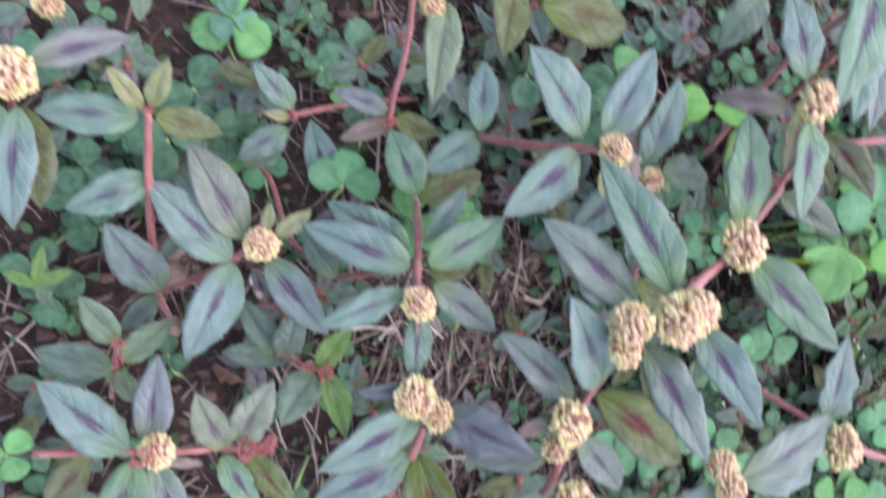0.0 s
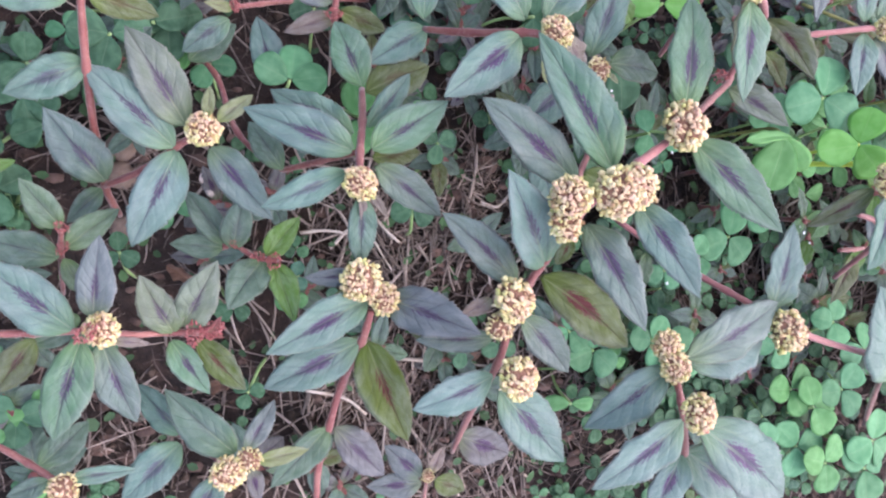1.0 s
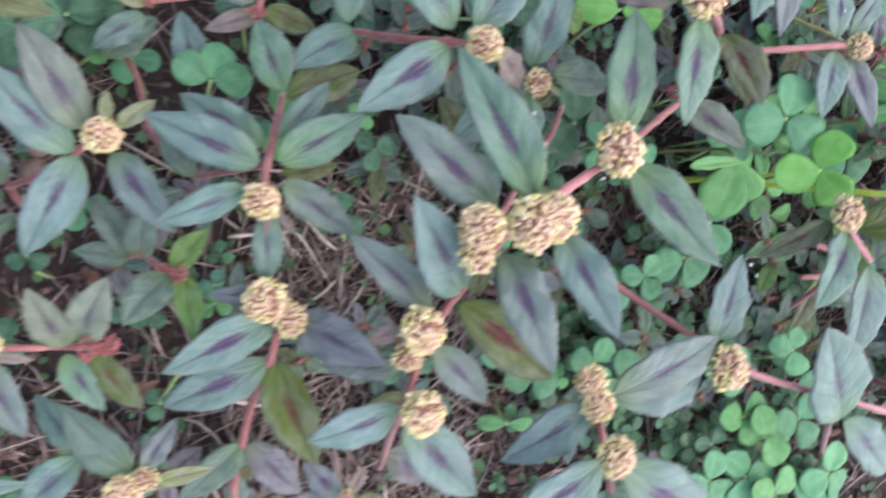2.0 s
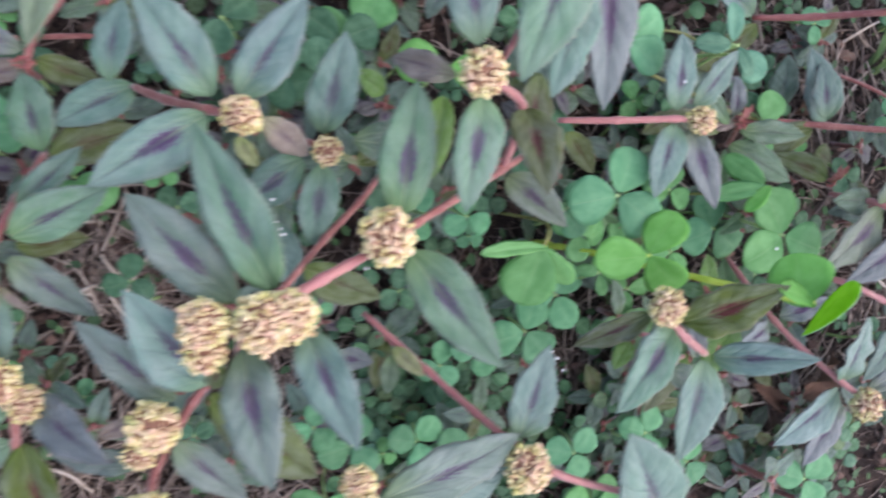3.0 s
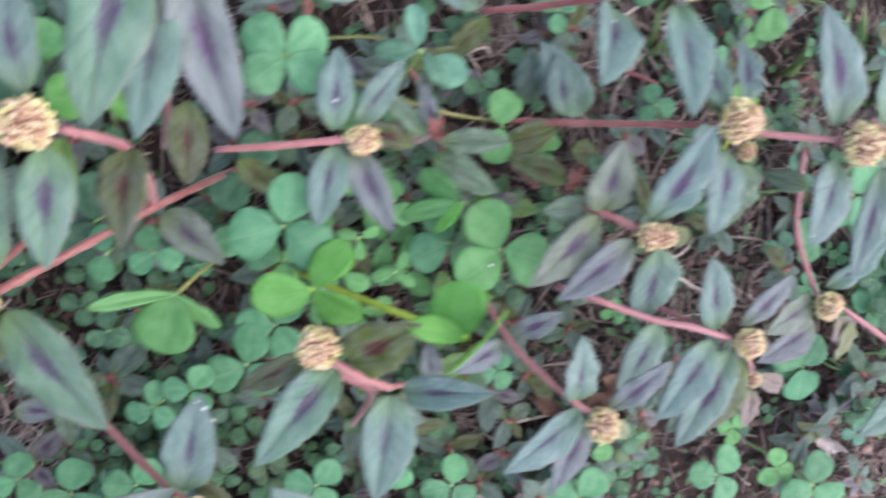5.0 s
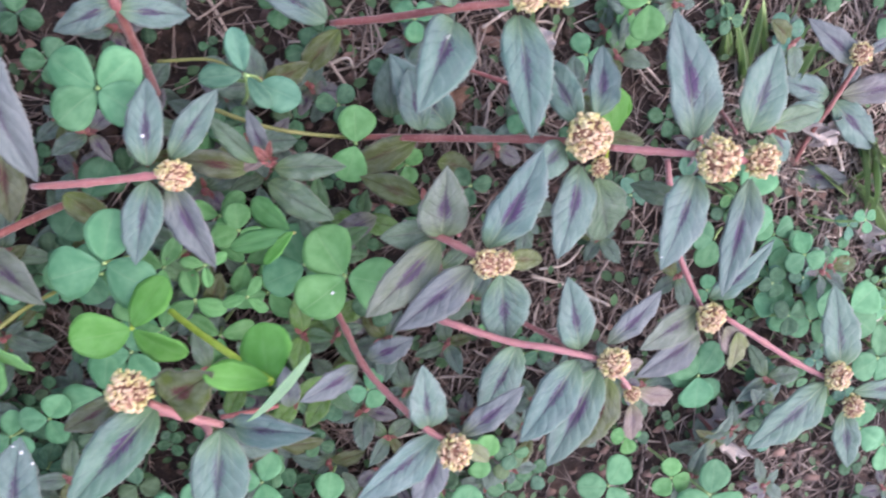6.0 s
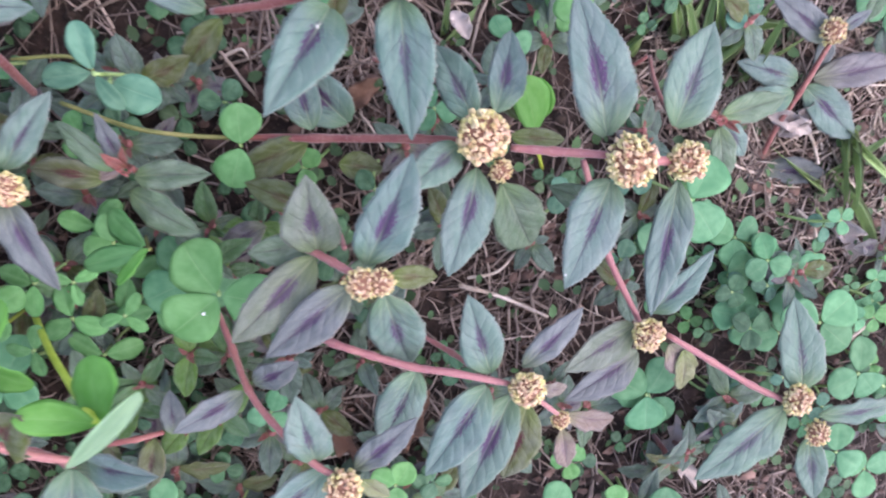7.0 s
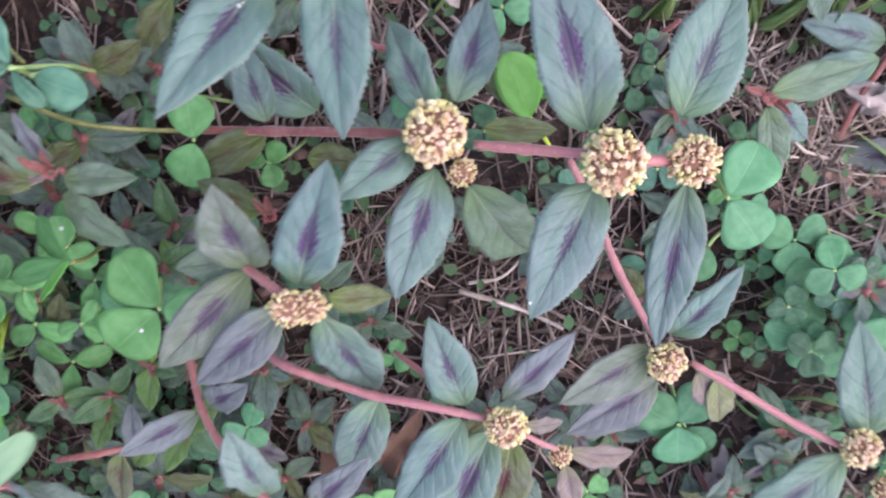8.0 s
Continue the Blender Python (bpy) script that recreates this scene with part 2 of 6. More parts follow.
def plain_material(name, low, high, scale, rough, bump=0.4, island=False, reach=0.0006):
    """Two tones of one surface, mixed by noise and by the single piece."""
    m = Nodes(name, rough)
    n1, n2 = m.noise(scale, 4.0), m.noise(scale * 7, 3.0)
    f = m.smooth(m.math("ADD", m.math("MULTIPLY", n1, 0.7), m.math("MULTIPLY", n2, 0.3)), 0.32, 0.68)
    if island:
        geo = m.node("ShaderNodeNewGeometry")
        f = m.math("ADD", m.math("MULTIPLY", f, 0.30), m.math("MULTIPLY", m.math("POWER", geo.outputs["Random Per Island"], 3.0), 0.75))
    m.colour(m.mix(f, low, high))
    m.bump(m.math("ADD", n1, m.math("MULTIPLY", n2, 0.5)), bump, reach)
    return m.mat


def soil_material():
    m = Nodes("shade_dark_soil", 0.9)
    n1, n2, n3 = m.noise(22.0, 5.0), m.noise(160.0, 5.0, 0.65), m.noise(700.0, 4.0, 0.7)
    # soil browns taken down to include the shade beneath the plants
    base = m.mix(m.smooth(n1, 0.3, 0.7), (0.009, 0.006, 0.005), (0.034, 0.022, 0.017))
    base = m.mix(m.smooth(n2, 0.42, 0.72), base, (0.066, 0.040, 0.030))
    base = m.mix(m.math("MULTIPLY", m.smooth(n3, 0.58, 0.72), 0.6), base, (0.17, 0.12, 0.09))
    m.colour(base)
    m.bump(m.math("ADD", n2, m.math("MULTIPLY", n3, 0.6)), 0.9, 0.003)
    return m.mat


LEAF, CLOVER, STEM, BUD = leaf_material(), clover_material(), stem_material(), bud_material()
SOIL, SORREL = soil_material(), clover_material("sorrel_leaf", 0.44)
# greens lowered to paint in the dense shade under the taller leaves
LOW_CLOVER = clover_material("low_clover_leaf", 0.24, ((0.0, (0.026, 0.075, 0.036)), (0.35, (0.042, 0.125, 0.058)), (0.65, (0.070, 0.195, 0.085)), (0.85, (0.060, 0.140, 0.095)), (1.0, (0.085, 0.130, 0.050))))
LIME_FACE = clover_material("lime_leaf_face", 0.62, ((0.0, (0.190, 0.400, 0.018)), (1.0, (0.220, 0.440, 0.028))))
PALE_FACE = clover_material("pale_leaf_face", 0.45, ((0.0, (0.280, 0.440, 0.310)), (1.0, (0.310, 0.470, 0.330))))
RED_BUD = plain_material("red_growing_tip", (0.30, 0.060, 0.060), (0.58, 0.27, 0.25), 1.6, 0.6, island=True, reach=0.03)
CORE = plain_material("flower_receptacle", (0.12, 0.045, 0.030), (0.22, 0.115, 0.065), 400.0, 0.7)
STRAW = plain_material("dry_straw", (0.050, 0.032, 0.026), (0.40, 0.33, 0.28), 120.0, 0.75, island=True)
BLEACHED = plain_material("bleached_straw", (0.30, 0.24, 0.18), (0.55, 0.49, 0.42), 150.0, 0.7)
DEAD = plain_material("dead_leaf", (0.085, 0.045, 0.030), (0.20, 0.115, 0.075), 130.0, 0.8)
PALE_DEAD = plain_material("bleached_leaf", (0.30, 0.26, 0.23), (0.56, 0.51, 0.47), 130.0, 0.8)
PEBBLE = plain_material("brown_pebble", (0.12, 0.080, 0.058), (0.24, 0.175, 0.13), 120.0, 0.7)
CRUMB = plain_material("soil_crumb", (0.020, 0.014, 0.010), (0.11, 0.075, 0.055), 200.0, 0.95, island=True)
FLAKE = plain_material("leaf_flake", (0.040, 0.023, 0.018), (0.22, 0.14, 0.11), 200.0, 0.85, island=True)
GRASS = plain_material("grass_blade", (0.16, 0.29, 0.09), (0.30, 0.44, 0.17), 90.0, 0.5)
MOSS = plain_material("low_green_weed", (0.018, 0.055, 0.018), (0.055, 0.14, 0.045), 150.0, 0.7, island=True)
OLIVE = plain_material("olive_stalk", (0.105, 0.125, 0.030), (0.20, 0.20, 0.06), 200.0, 0.55)
LIME = plain_material("lime_stalk", (0.30, 0.44, 0.04), (0.44, 0.56, 0.08), 200.0, 0.5)
FLECK = plain_material("white_fleck", (0.42, 0.45, 0.44), (0.70, 0.72, 0.70), 300.0, 0.4)


# ---- ground: one sheet, gently rising along the walk ----
def ground_z(x, y):
    s = min(1.0, max(0.0, (x - 0.12) / 0.26))
    z = 0.030 * s * s * (3 - 2 * s) * max(0.0, 1 - max(0.0, math.hypot(x - 0.3, y) - 0.4) / 2.0)
    z += 0.0045 * noise.noise((x * 18, y * 18, 0.3)) + 0.0022 * noise.noise((x * 60, y * 60, 2.1))
    return z


def grid_steps(lo, hi, step, far):
    inner = list(np.arange(lo, hi + step / 2, step))
    out, d = [], step
    while d < far:
        d *= 1.6
        out.append(d)
    return [lo - d for d in reversed(out)] + inner + [hi + d for d in out]


def mesh_of(name, verts, faces, material, uvs=None, smooth=True):
    me = bpy.data.meshes.new(name)
    me.from_pydata(verts, [], faces)
    if uvs is not None:
        layer = me.uv_layers.new(name="UVMap")
        idx = np.zeros(len(me.loops), dtype=np.int32)
        me.loops.foreach_get("vertex_index", idx)
        layer.data.foreach_set("uv", np.asarray(uvs, dtype=np.float32)[idx].ravel())
    if smooth:
        me.polygons.foreach_set("use_smooth", np.ones(len(me.polygons), dtype=bool))
    me.materials.append(material)
    me.update()
    return me


gx, gy = grid_steps(-0.16, 0.64, 0.004, 60.0), grid_steps(-0.24, 0.24, 0.004, 60.0)
verts = [(x, y, ground_z(x, y)) for y in gy for x in gx]
nx = len(gx)
faces = [(j * nx + i, j * nx + i + 1, (j + 1) * nx + i + 1, (j + 1) * nx + i) for j in range(len(gy) - 1) for i in range(nx - 1)]
ground = new("ground", mesh_of("ground", verts, faces, SOIL))
tagged(ground, "brown soil darkened for shade, with crumbs and dry litter", "ground", kind="structure")


# ---- builders ----
def part(name, me, parent, label="", matrix=None, tone=None):
    ob = new(name, me)
    ob.parent = parent
    if matrix is not None:
        ob.matrix_basis = matrix
    if tone is not None:
        ob.color = tone
    return tagged(ob, label)


def thing(name, label, category, group="", at=(0, 0, 0)):
    ob = new(name)
    ob.empty_display_size = 0.01
    ob.location = at
    return tagged(ob, label, category, group)


def blade_mesh(name, profile, rows, cols, saw=0.0, teeth=0, fold=0.18, arch=0.05, twist=0.0, cup=0.0, wavy=0.0, thick=0.010, seed=0, material=None, lean=0.0, pillow=0.0, ripple=0.0):
    """A leaf blade one unit long and one unit wide, with thickness; s runs from base to tip, u across."""
    r = random.Random(seed)
    ph = r.random() * 6.28
    bite = [r.uniform(0.35, 1.3) for _ in range(teeth + 2)]
    top, uvs = [], []
    for i in range(rows + 1):
        s = i / rows
        w = profile(s)
        for j in range(cols + 1):
            u = 2 * j / cols - 1
            half = 0.5 * w * (1 + 0.10 * math.sin(3 * s + ph) * (1 if u > 0 else -1))
            if abs(u) == 1 and teeth:
                half *= 1 + saw * bite[int(s * teeth)] * ((s * teeth) % 1.0 - 0.5)
            y = u * half
            x = s + (0.018 * ((s * teeth) % 1.0 - 0.5) * (abs(u) == 1) if teeth else 0)
            a = abs(u) * half
            z = fold * a * (1 - 0.5 * s) - cup * a * a * 2 + arch * 4 * s * (1 - s) - 0.10 * arch * (s ** 4)
            z += wavy * math.sin(s * 17 + ph + (2 if u > 0 else 0)) * a * a * 3 + twist * y * (s - 0.3)
            z += pillow * w * math.sin(math.pi * abs(u)) + ripple * w * math.sin((s - 0.26 * abs(u)) * 44) * math.sin(math.pi * abs(u))
            top.append((x, y + lean * s * (1 - s), z))
            uvs.append(((u + 1) / 2, s))
    n = len(top)
    verts = top + [(x, y, z - thick) for x, y, z in top]
    c1 = cols + 1
    faces = []
    for i in range(rows):
        for j in range(cols):
            a, b, c, d = i * c1 + j, i * c1 + j + 1, (i + 1) * c1 + j + 1, (i + 1) * c1 + j
            faces += [(a, d, c, b), (n + a, n + b, n + c, n + d)]
        a, d = i * c1, (i + 1) * c1
        faces.append((a, n + a, n + d, d))
        a, d = i * c1 + cols, (i + 1) * c1 + cols
        faces.append((a, d, n + d, n + a))
    for j in range(cols):
        a, b = j, j + 1
        faces.append((a, b, n + b, n + a))
        a, b = rows * c1 + j, rows * c1 + j + 1
        faces.append((a, n + a, n + b, b))
    me = mesh_of(name, verts, faces, material, uvs + uvs)
    flat = [False] * len(faces)
    k = 0
    for i in range(rows):
        flat[k:k + 2 * cols] = [True] * (2 * cols)
        k += 2 * cols + 2
    me.polygons.foreach_set("use_smooth", flat)
    return me


def spurge_outline(peak, sharp):
    def w(s):
        s = min(max(s, 0.004), 0.996)
        k = peak / (1 - peak) * sharp
        v = (s ** k) * ((1 - s) ** sharp)
        return v / ((peak ** k) * ((1 - peak) ** sharp))
    return w


LEAF_MESHES = [blade_mesh("spurge_leaf", spurge_outline(p, q), 56, 12, saw=0.125, teeth=25, fold=f, arch=a, twist=t, wavy=v, seed=i, material=LEAF, lean=g, pillow=0.017, ripple=0.0052)
               for i, (p, q, f, a, t, v, g) in enumerate([
                   (0.39, 0.92, 0.12, 0.05, 0.05, 0.03, 0.03), (0.42, 0.86, 0.06, 0.06, -0.06, 0.04, -0.03), (0.37, 1.00, 0.16, 0.03, 0.03, 0.02, 0.02),
                   (0.44, 0.88, 0.05, 0.07, 0.08, 0.04, 0.04), (0.40, 0.96, 0.10, 0.02, -0.05, 0.03, -0.02), (0.38, 0.90, 0.14, 0.05, 0.00, 0.03, -0.04),
                   (0.41, 0.94, 0.09, 0.04, 0.10, 0.05, 0.06), (0.43, 0.90, 0.11, 0.06, -0.09, 0.04, -0.06)])]

# the darker tones for low leaves have the understory's shade mixed into the colour
TONES = {  # colour and strength of the purple streak
    "teal": (0.101, 0.210, 0.161, 0.70), "streaked": (0.106, 0.208, 0.172, 1.00), "purple": (0.128, 0.158, 0.156, 0.90),
    "leafy": (0.084, 0.200, 0.109, 0.95), "olive": (0.098, 0.128, 0.034, 0.40), "bronze": (0.112, 0.132, 0.050, 0.90), "rust": (0.085, 0.120, 0.014, 1.00), "greyed": (0.131, 0.174, 0.114, 0.80), "veined": (0.101, 0.163, 0.128, 1.00), "green": (0.100, 0.181, 0.099, 0.15),
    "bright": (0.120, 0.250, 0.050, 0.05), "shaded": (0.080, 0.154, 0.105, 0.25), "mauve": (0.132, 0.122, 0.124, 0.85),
    "emerald": (0.072, 0.189, 0.115, 1.00), "shaded_streaked": (0.063, 0.125, 0.115, 0.90),
    "herb": (0.075, 0.190, 0.070, 0.0), "young": (0.220, 0.250, 0.100, 0.30), "rosy": (0.220, 0.165, 0.140, 0.40), "red": (0.280, 0.080, 0.065, 0.00), "striped": (0.148, 0.225, 0.122, 0.30)}


def spurge_plant(label):
    return thing("spurge_plant", label, "weed", "spurge plants")


def along(base, tip, width, roll, up=(-0.12, -0.05, 1.0)):
    """The pose and scale that lay a unit blade from base to tip, face up."""
    base, tip = Vector(base) * MM, Vector(tip) * MM
    x = tip - base
    d = x.length
    x.normalize()
    z = Vector(up)
    z = (z - x * z.dot(x)).normalized()
    y = z.cross(x)
    m = Matrix((x, y, z)).transposed().to_4x4()
    return Matrix.Translation(base) @ m @ pose(0, 0, 0, roll, 0, 0) @ Matrix.Diagonal((d, width * MM, d, 1))


def tint(tone, spread=0.10):
    k = 1 + rnd.uniform(-spread, spread)
    r, g, b, a = tone
    return (r * k * (1 + rnd.uniform(-0.05, 0.05)), g * k, b * k * (1 + rnd.uniform(-0.07, 0.07)), min(1.0, a * rnd.uniform(0.9, 1.15)))


def leaf(plant, base, tip, width, kind, up=(-0.12, -0.05, 1.0)):
    name = "bract" if kind in ("rosy", "young", "red") else "leaf"
    return part(name, rnd.choice(LEAF_MESHES), plant, "", along(base, tip, width * 0.96, rnd.uniform(-9, 9), up), tint(TONES[kind]))


def tube(points, radii, sides=8):
    """Verts and faces of a round, tapering tube along the points."""
    pts = [Vector(p) for p in points]
    verts, faces = [], []
    for i, p in enumerate(pts):
        d = (pts[min(i + 1, len(pts) - 1)] - pts[max(i - 1, 0)]).normalized()
        a = d.cross(Vector((0.03, 0.05, 1)) if abs(d.z) < 0.95 else Vector((1, 0, 0))).normalized()
        b = d.cross(a)
        for k in range(sides):
            t = 2 * math.pi * k / sides
            verts.append(p + (a * math.cos(t) + b * math.sin(t)) * radii[i])
    for i in range(len(pts) - 1):
        for k in range(sides):
            k2 = (k + 1) % sides
            faces.append((i * sides + k, i * sides + k2, (i + 1) * sides + k2, (i + 1) * sides + k))
    faces.append(tuple(reversed(range(sides))))
    faces.append(tuple((len(pts) - 1) * sides + k for k in range(sides)))
    return verts, faces


def glide(points, n):
    """Points on a smooth line through those given."""
    p = [Vector(q) for q in points]
    if len(p) == 2:
        p = [p[0], (p[0] + p[1]) / 2 + Vector((0, 0, (p[1] - p[0]).length * 0.05)), p[1]]
    e = [p[0] * 2 - p[1]] + p + [p[-1] * 2 - p[-2]]
    out = []
    for i in range(1, len(e) - 2):
        for k in range(n):
            t = k / n
            a, b, c, d = e[i - 1], e[i], e[i + 1], e[i + 2]
            out.append(0.5 * ((2 * b) + (c - a) * t + (2 * a - 5 * b + 4 * c - d) * t * t + (3 * b - a - 3 * c + d) * t ** 3))
    return out + [p[-1]]


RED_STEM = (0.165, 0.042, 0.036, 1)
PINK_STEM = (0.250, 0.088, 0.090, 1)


def stem(plant, width, *points):
    line = [p * MM for p in glide(points, 6)]
    k = len(line) - 1
    radii = []
    for i in range(len(line)):
        knot = 1.18 if i % 6 == 0 and 0 < i < k else 1.0
        end = 0.8 + 0.2 * min(1.0, i / 3, (k - i) / 3)
        radii.append(width * MM * 0.325 * end * knot * (1 + 0.06 * math.sin(i * 2.3)))
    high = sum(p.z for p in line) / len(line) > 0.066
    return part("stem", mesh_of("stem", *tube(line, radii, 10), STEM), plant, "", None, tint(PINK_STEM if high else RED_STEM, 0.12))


def bud_cluster_mesh(seed, count, name="bud_crust", material=None):
    """Many small barrel-shaped buds packed over a dome of radius 1."""
    r = random.Random(seed)
    verts, faces = [], []
    for i in range(count):
        h = 1 - 1.55 * (i + 0.5) / count
        t = i * 2.39996 + r.uniform(-0.25, 0.25)
        rad = math.sqrt(max(0.0, 1 - h * h))
        n = Vector((rad * math.cos(t), rad * math.sin(t), h)).normalized()
        n = (n + Vector((r.uniform(-0.2, 0.2), r.uniform(-0.2, 0.2), r.uniform(-0.14, 0.14)))).normalized()
        lump = 1 + 0.20 * noise.noise(n * 2.4 + Vector((seed * 3.1, 0, 0)))
        c = Vector((n.x, n.y, n.z * 0.72)) * (0.88 * lump * r.uniform(0.86, 1.07))
        a = n.orthogonal().normalized()
        b = n.cross(a)
        size = r.uniform(0.054, 0.116)
        flat = r.uniform(0.6, 1.5)
        rings = [(-0.14, 0.60), (-0.02, 1.0), (0.07, 0.98), (0.115, 0.66), (0.08, 0.22)]
        s0 = len(verts)
        for d, w in rings:
            for k in range(6):
                q = 2 * math.pi * k / 6 + r.uniform(-0.1, 0.1)
                verts.append(c + n * (d * (size / 0.11) + r.uniform(-0.03, 0.03)) + (a * math.cos(q) * flat + b * math.sin(q)) * (w * size * r.uniform(0.7, 1.2) * (1.18 if k % 2 else 0.86)))
        for g in range(len(rings) - 1):
            for k in range(6):
                k2 = (k + 1) % 6
                faces.append((s0 + g * 6 + k, s0 + g * 6 + k2, s0 + g * 6 + 6 + k2, s0 + g * 6 + 6 + k))
        faces.append(tuple(s0 + (len(rings) - 1) * 6 + k for k in range(6)))
    return mesh_of(name, verts, faces, material or BUD)


def core_mesh():
    bm = bmesh.new()
    bmesh.ops.create_icosphere(bm, subdivisions=3, radius=0.80)
    for v in bm.verts:
        v.co *= 1 + 0.08 * noise.noise(v.co * 2)
        v.co.z *= 0.70
    me = bpy.data.meshes.new("flower_head")
    bm.to_mesh(me)
    bm.free()
    me.materials.append(CORE)
    return me


BUD_MESHES = [bud_cluster_mesh(i, 240) for i in range(5)]
TIP_BUDS = bud_cluster_mesh(21, 80, "growing_tip", RED_BUD)
SMALL_BUDS = [bud_cluster_mesh(11 + i, 125) for i in range(2)]
CORE_MESH = core_mesh()


def cluster(plant, place, size):
    c = Vector(place) * MM
    r = size * MM * 0.5
    turn = pose(0, 0, 0, rnd.uniform(-14, 14), rnd.uniform(-14, 14), rnd.uniform(0, 360))
    core = part("flower_head", CORE_MESH, plant, "round yellow and pink-brown flower head", Matrix.Translation(c) @ turn @ Matrix.Diagonal((r, r * rnd.uniform(0.9, 1.05), r, 1)))
    part("bud_crust", rnd.choice(BUD_MESHES if size > 9 else SMALL_BUDS), core)
    return core


def growing_tip(plant, place, size):
    """Hairy pink-red buds at the end of a shoot."""
    m = Matrix.Translation(Vector(place) * MM) @ pose(0, 0, 0, rnd.uniform(-25, 25), rnd.uniform(-25, 25), rnd.uniform(0, 360)) @ Matrix.Diagonal((size * MM * 0.5, size * MM * rnd.uniform(0.3, 0.42), size * MM * 0.5, 1))
    return part("growing_tip", TIP_BUDS, plant, "hairy pink-red growing tip", m)


def round_outline(s):
    s = min(max(s, 0.004), 0.996)
    return max(0.03, math.sin(math.pi * s ** 1.12) ** 0.56) * (1 - 0.05 * s ** 12)


def heart_outline(s):
    s = min(max(s, 0.004), 0.996)
    return max(0.03, math.sin(math.pi * s ** 1.28) ** 0.50)


CLOVER_MESHES = [blade_mesh("leaflet", o, 20, 8, fold=f, arch=a, twist=t, cup=0.05, wavy=0.02, thick=0.012, seed=40 + i, material=CLOVER)
                 for i, (f, a, t, o) in enumerate([(0.08, 0.03, 0.10, round_outline), (0.20, 0.02, -0.10, heart_outline), (0.04, 0.07, 0.16, heart_outline), (0.30, 0.03, 0.0, round_outline), (0.14, 0.10, -0.2, heart_outline), (0.24, 0.06, 0.14, heart_outline)])]
SORREL_MESHES = [blade_mesh("leaflet", heart_outline, 20, 8, fold=f, arch=0.04, twist=t, cup=0.05, wavy=0.02, thick=0.008, seed=60 + i, material=SORREL) for i, (f, t) in enumerate([(0.06, 0.05), (0.14, -0.08), (0.10, 0.12)])]
# the dark tone is clover green lowered to stand for shade near the soil
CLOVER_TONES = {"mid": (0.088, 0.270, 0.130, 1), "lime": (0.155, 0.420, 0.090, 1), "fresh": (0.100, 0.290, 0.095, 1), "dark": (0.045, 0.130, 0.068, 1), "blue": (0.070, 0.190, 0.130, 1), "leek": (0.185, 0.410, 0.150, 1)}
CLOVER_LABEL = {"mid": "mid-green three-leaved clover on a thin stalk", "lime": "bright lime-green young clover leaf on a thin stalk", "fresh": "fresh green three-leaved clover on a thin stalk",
                "dark": "low green clover with shade painted in as a darker green", "blue": "blue-green clover with oval leaflets"}


def clover(place, length, turns, tone, wide=0.95, rise=8.0):
    """A clover leaf: leaflets of that length (mm) spread from the place at the given headings, on a stalk from the ground."""
    c = Vector(place) * MM
    ob = thing("clover", CLOVER_LABEL[tone], "clover", "clover leaves")
    foot = Vector((c.x + rnd.uniform(-0.012, 0.012), c.y + rnd.uniform(-0.012, 0.012), 0))
    foot.z = ground_z(foot.x, foot.y) - 0.001
    mid = (c + foot) / 2 + Vector((rnd.uniform(-0.003, 0.003), rnd.uniform(-0.003, 0.003), 0.002))
    line = glide((foot, mid, c), 4)
    part("stalk", mesh_of("stalk", *tube(line, [0.00055] * len(line), 5), GRASS), ob)
    for a in turns:
        d = Vector((math.cos(radians(a)), math.sin(radians(a)), 0)) * length
        tip = Vector(place) + d + Vector((0, 0, rnd.uniform(-0.25, 0.12) * length))
        base = Vector(place) + d * 0.06
        part("leaflet", rnd.choice(CLOVER_MESHES), ob, "", along(base, tip, length * wide * rnd.uniform(0.92, 1.05), rnd.uniform(-rise, rise)), tint(CLOVER_TONES[tone], 0.22))
    return ob


# ---- the spurge plants ----
plant = spurge_plant("upright red-stemmed spurge shoot with pale young tip leaves")
growing_tip(plant, (3.5, 36.8, 64.0), 3.5)
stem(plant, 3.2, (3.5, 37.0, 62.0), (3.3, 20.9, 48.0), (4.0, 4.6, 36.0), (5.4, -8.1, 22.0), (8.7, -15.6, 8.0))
leaf(plant, (3.3, 22.2, 47.0), (-16.4, 14.9, 44.0), 10.6, "teal")
leaf(plant, (1.3, 35.5, 60.0), (-21.2, 37.2, 56.0), 10.6, "teal")
leaf(plant, (5.2, 36.1, 60.0), (21.2, 32.8, 55.0), 8.2, "olive")
leaf(plant, (2.3, 37.4, 62.0), (-5.1, 45.4, 68.0), 5.2, "young")
leaf(plant, (4.3, 37.4, 62.0), (8.2, 47.4, 70.0), 5.6, "young")
leaf(plant, (5.7, -6.8, 34.0), (-7.4, 11.3, 45.0), 12.9, "shaded_streaked")
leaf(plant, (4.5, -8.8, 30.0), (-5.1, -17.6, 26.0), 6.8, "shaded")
plant = spurge_plant("spurge shoot with one flower cluster and five grey-green leaves")
stem(plant, 3, (5.1, -7.6, 24.0), (15.7, -3.9, 34.0), (24.4, 1.4, 44.0), (29.4, 3.9, 50.0))
cluster(plant, (30.5, 4.7, 52.0), 9.8)
leaf(plant, (23.2, 0.9, 46.0), (2.8, 21.8, 48.0), 12.9, "streaked")
leaf(plant, (26.7, 6.4, 47.0), (12.9, 30.9, 52.0), 13.1, "greyed")
leaf(plant, (23.8, -0.2, 45.0), (11.1, -25.1, 45.0), 13.4, "streaked")
leaf(plant, (32.3, 0.2, 48.0), (46.5, -20.1, 56.0), 11.0, "veined")
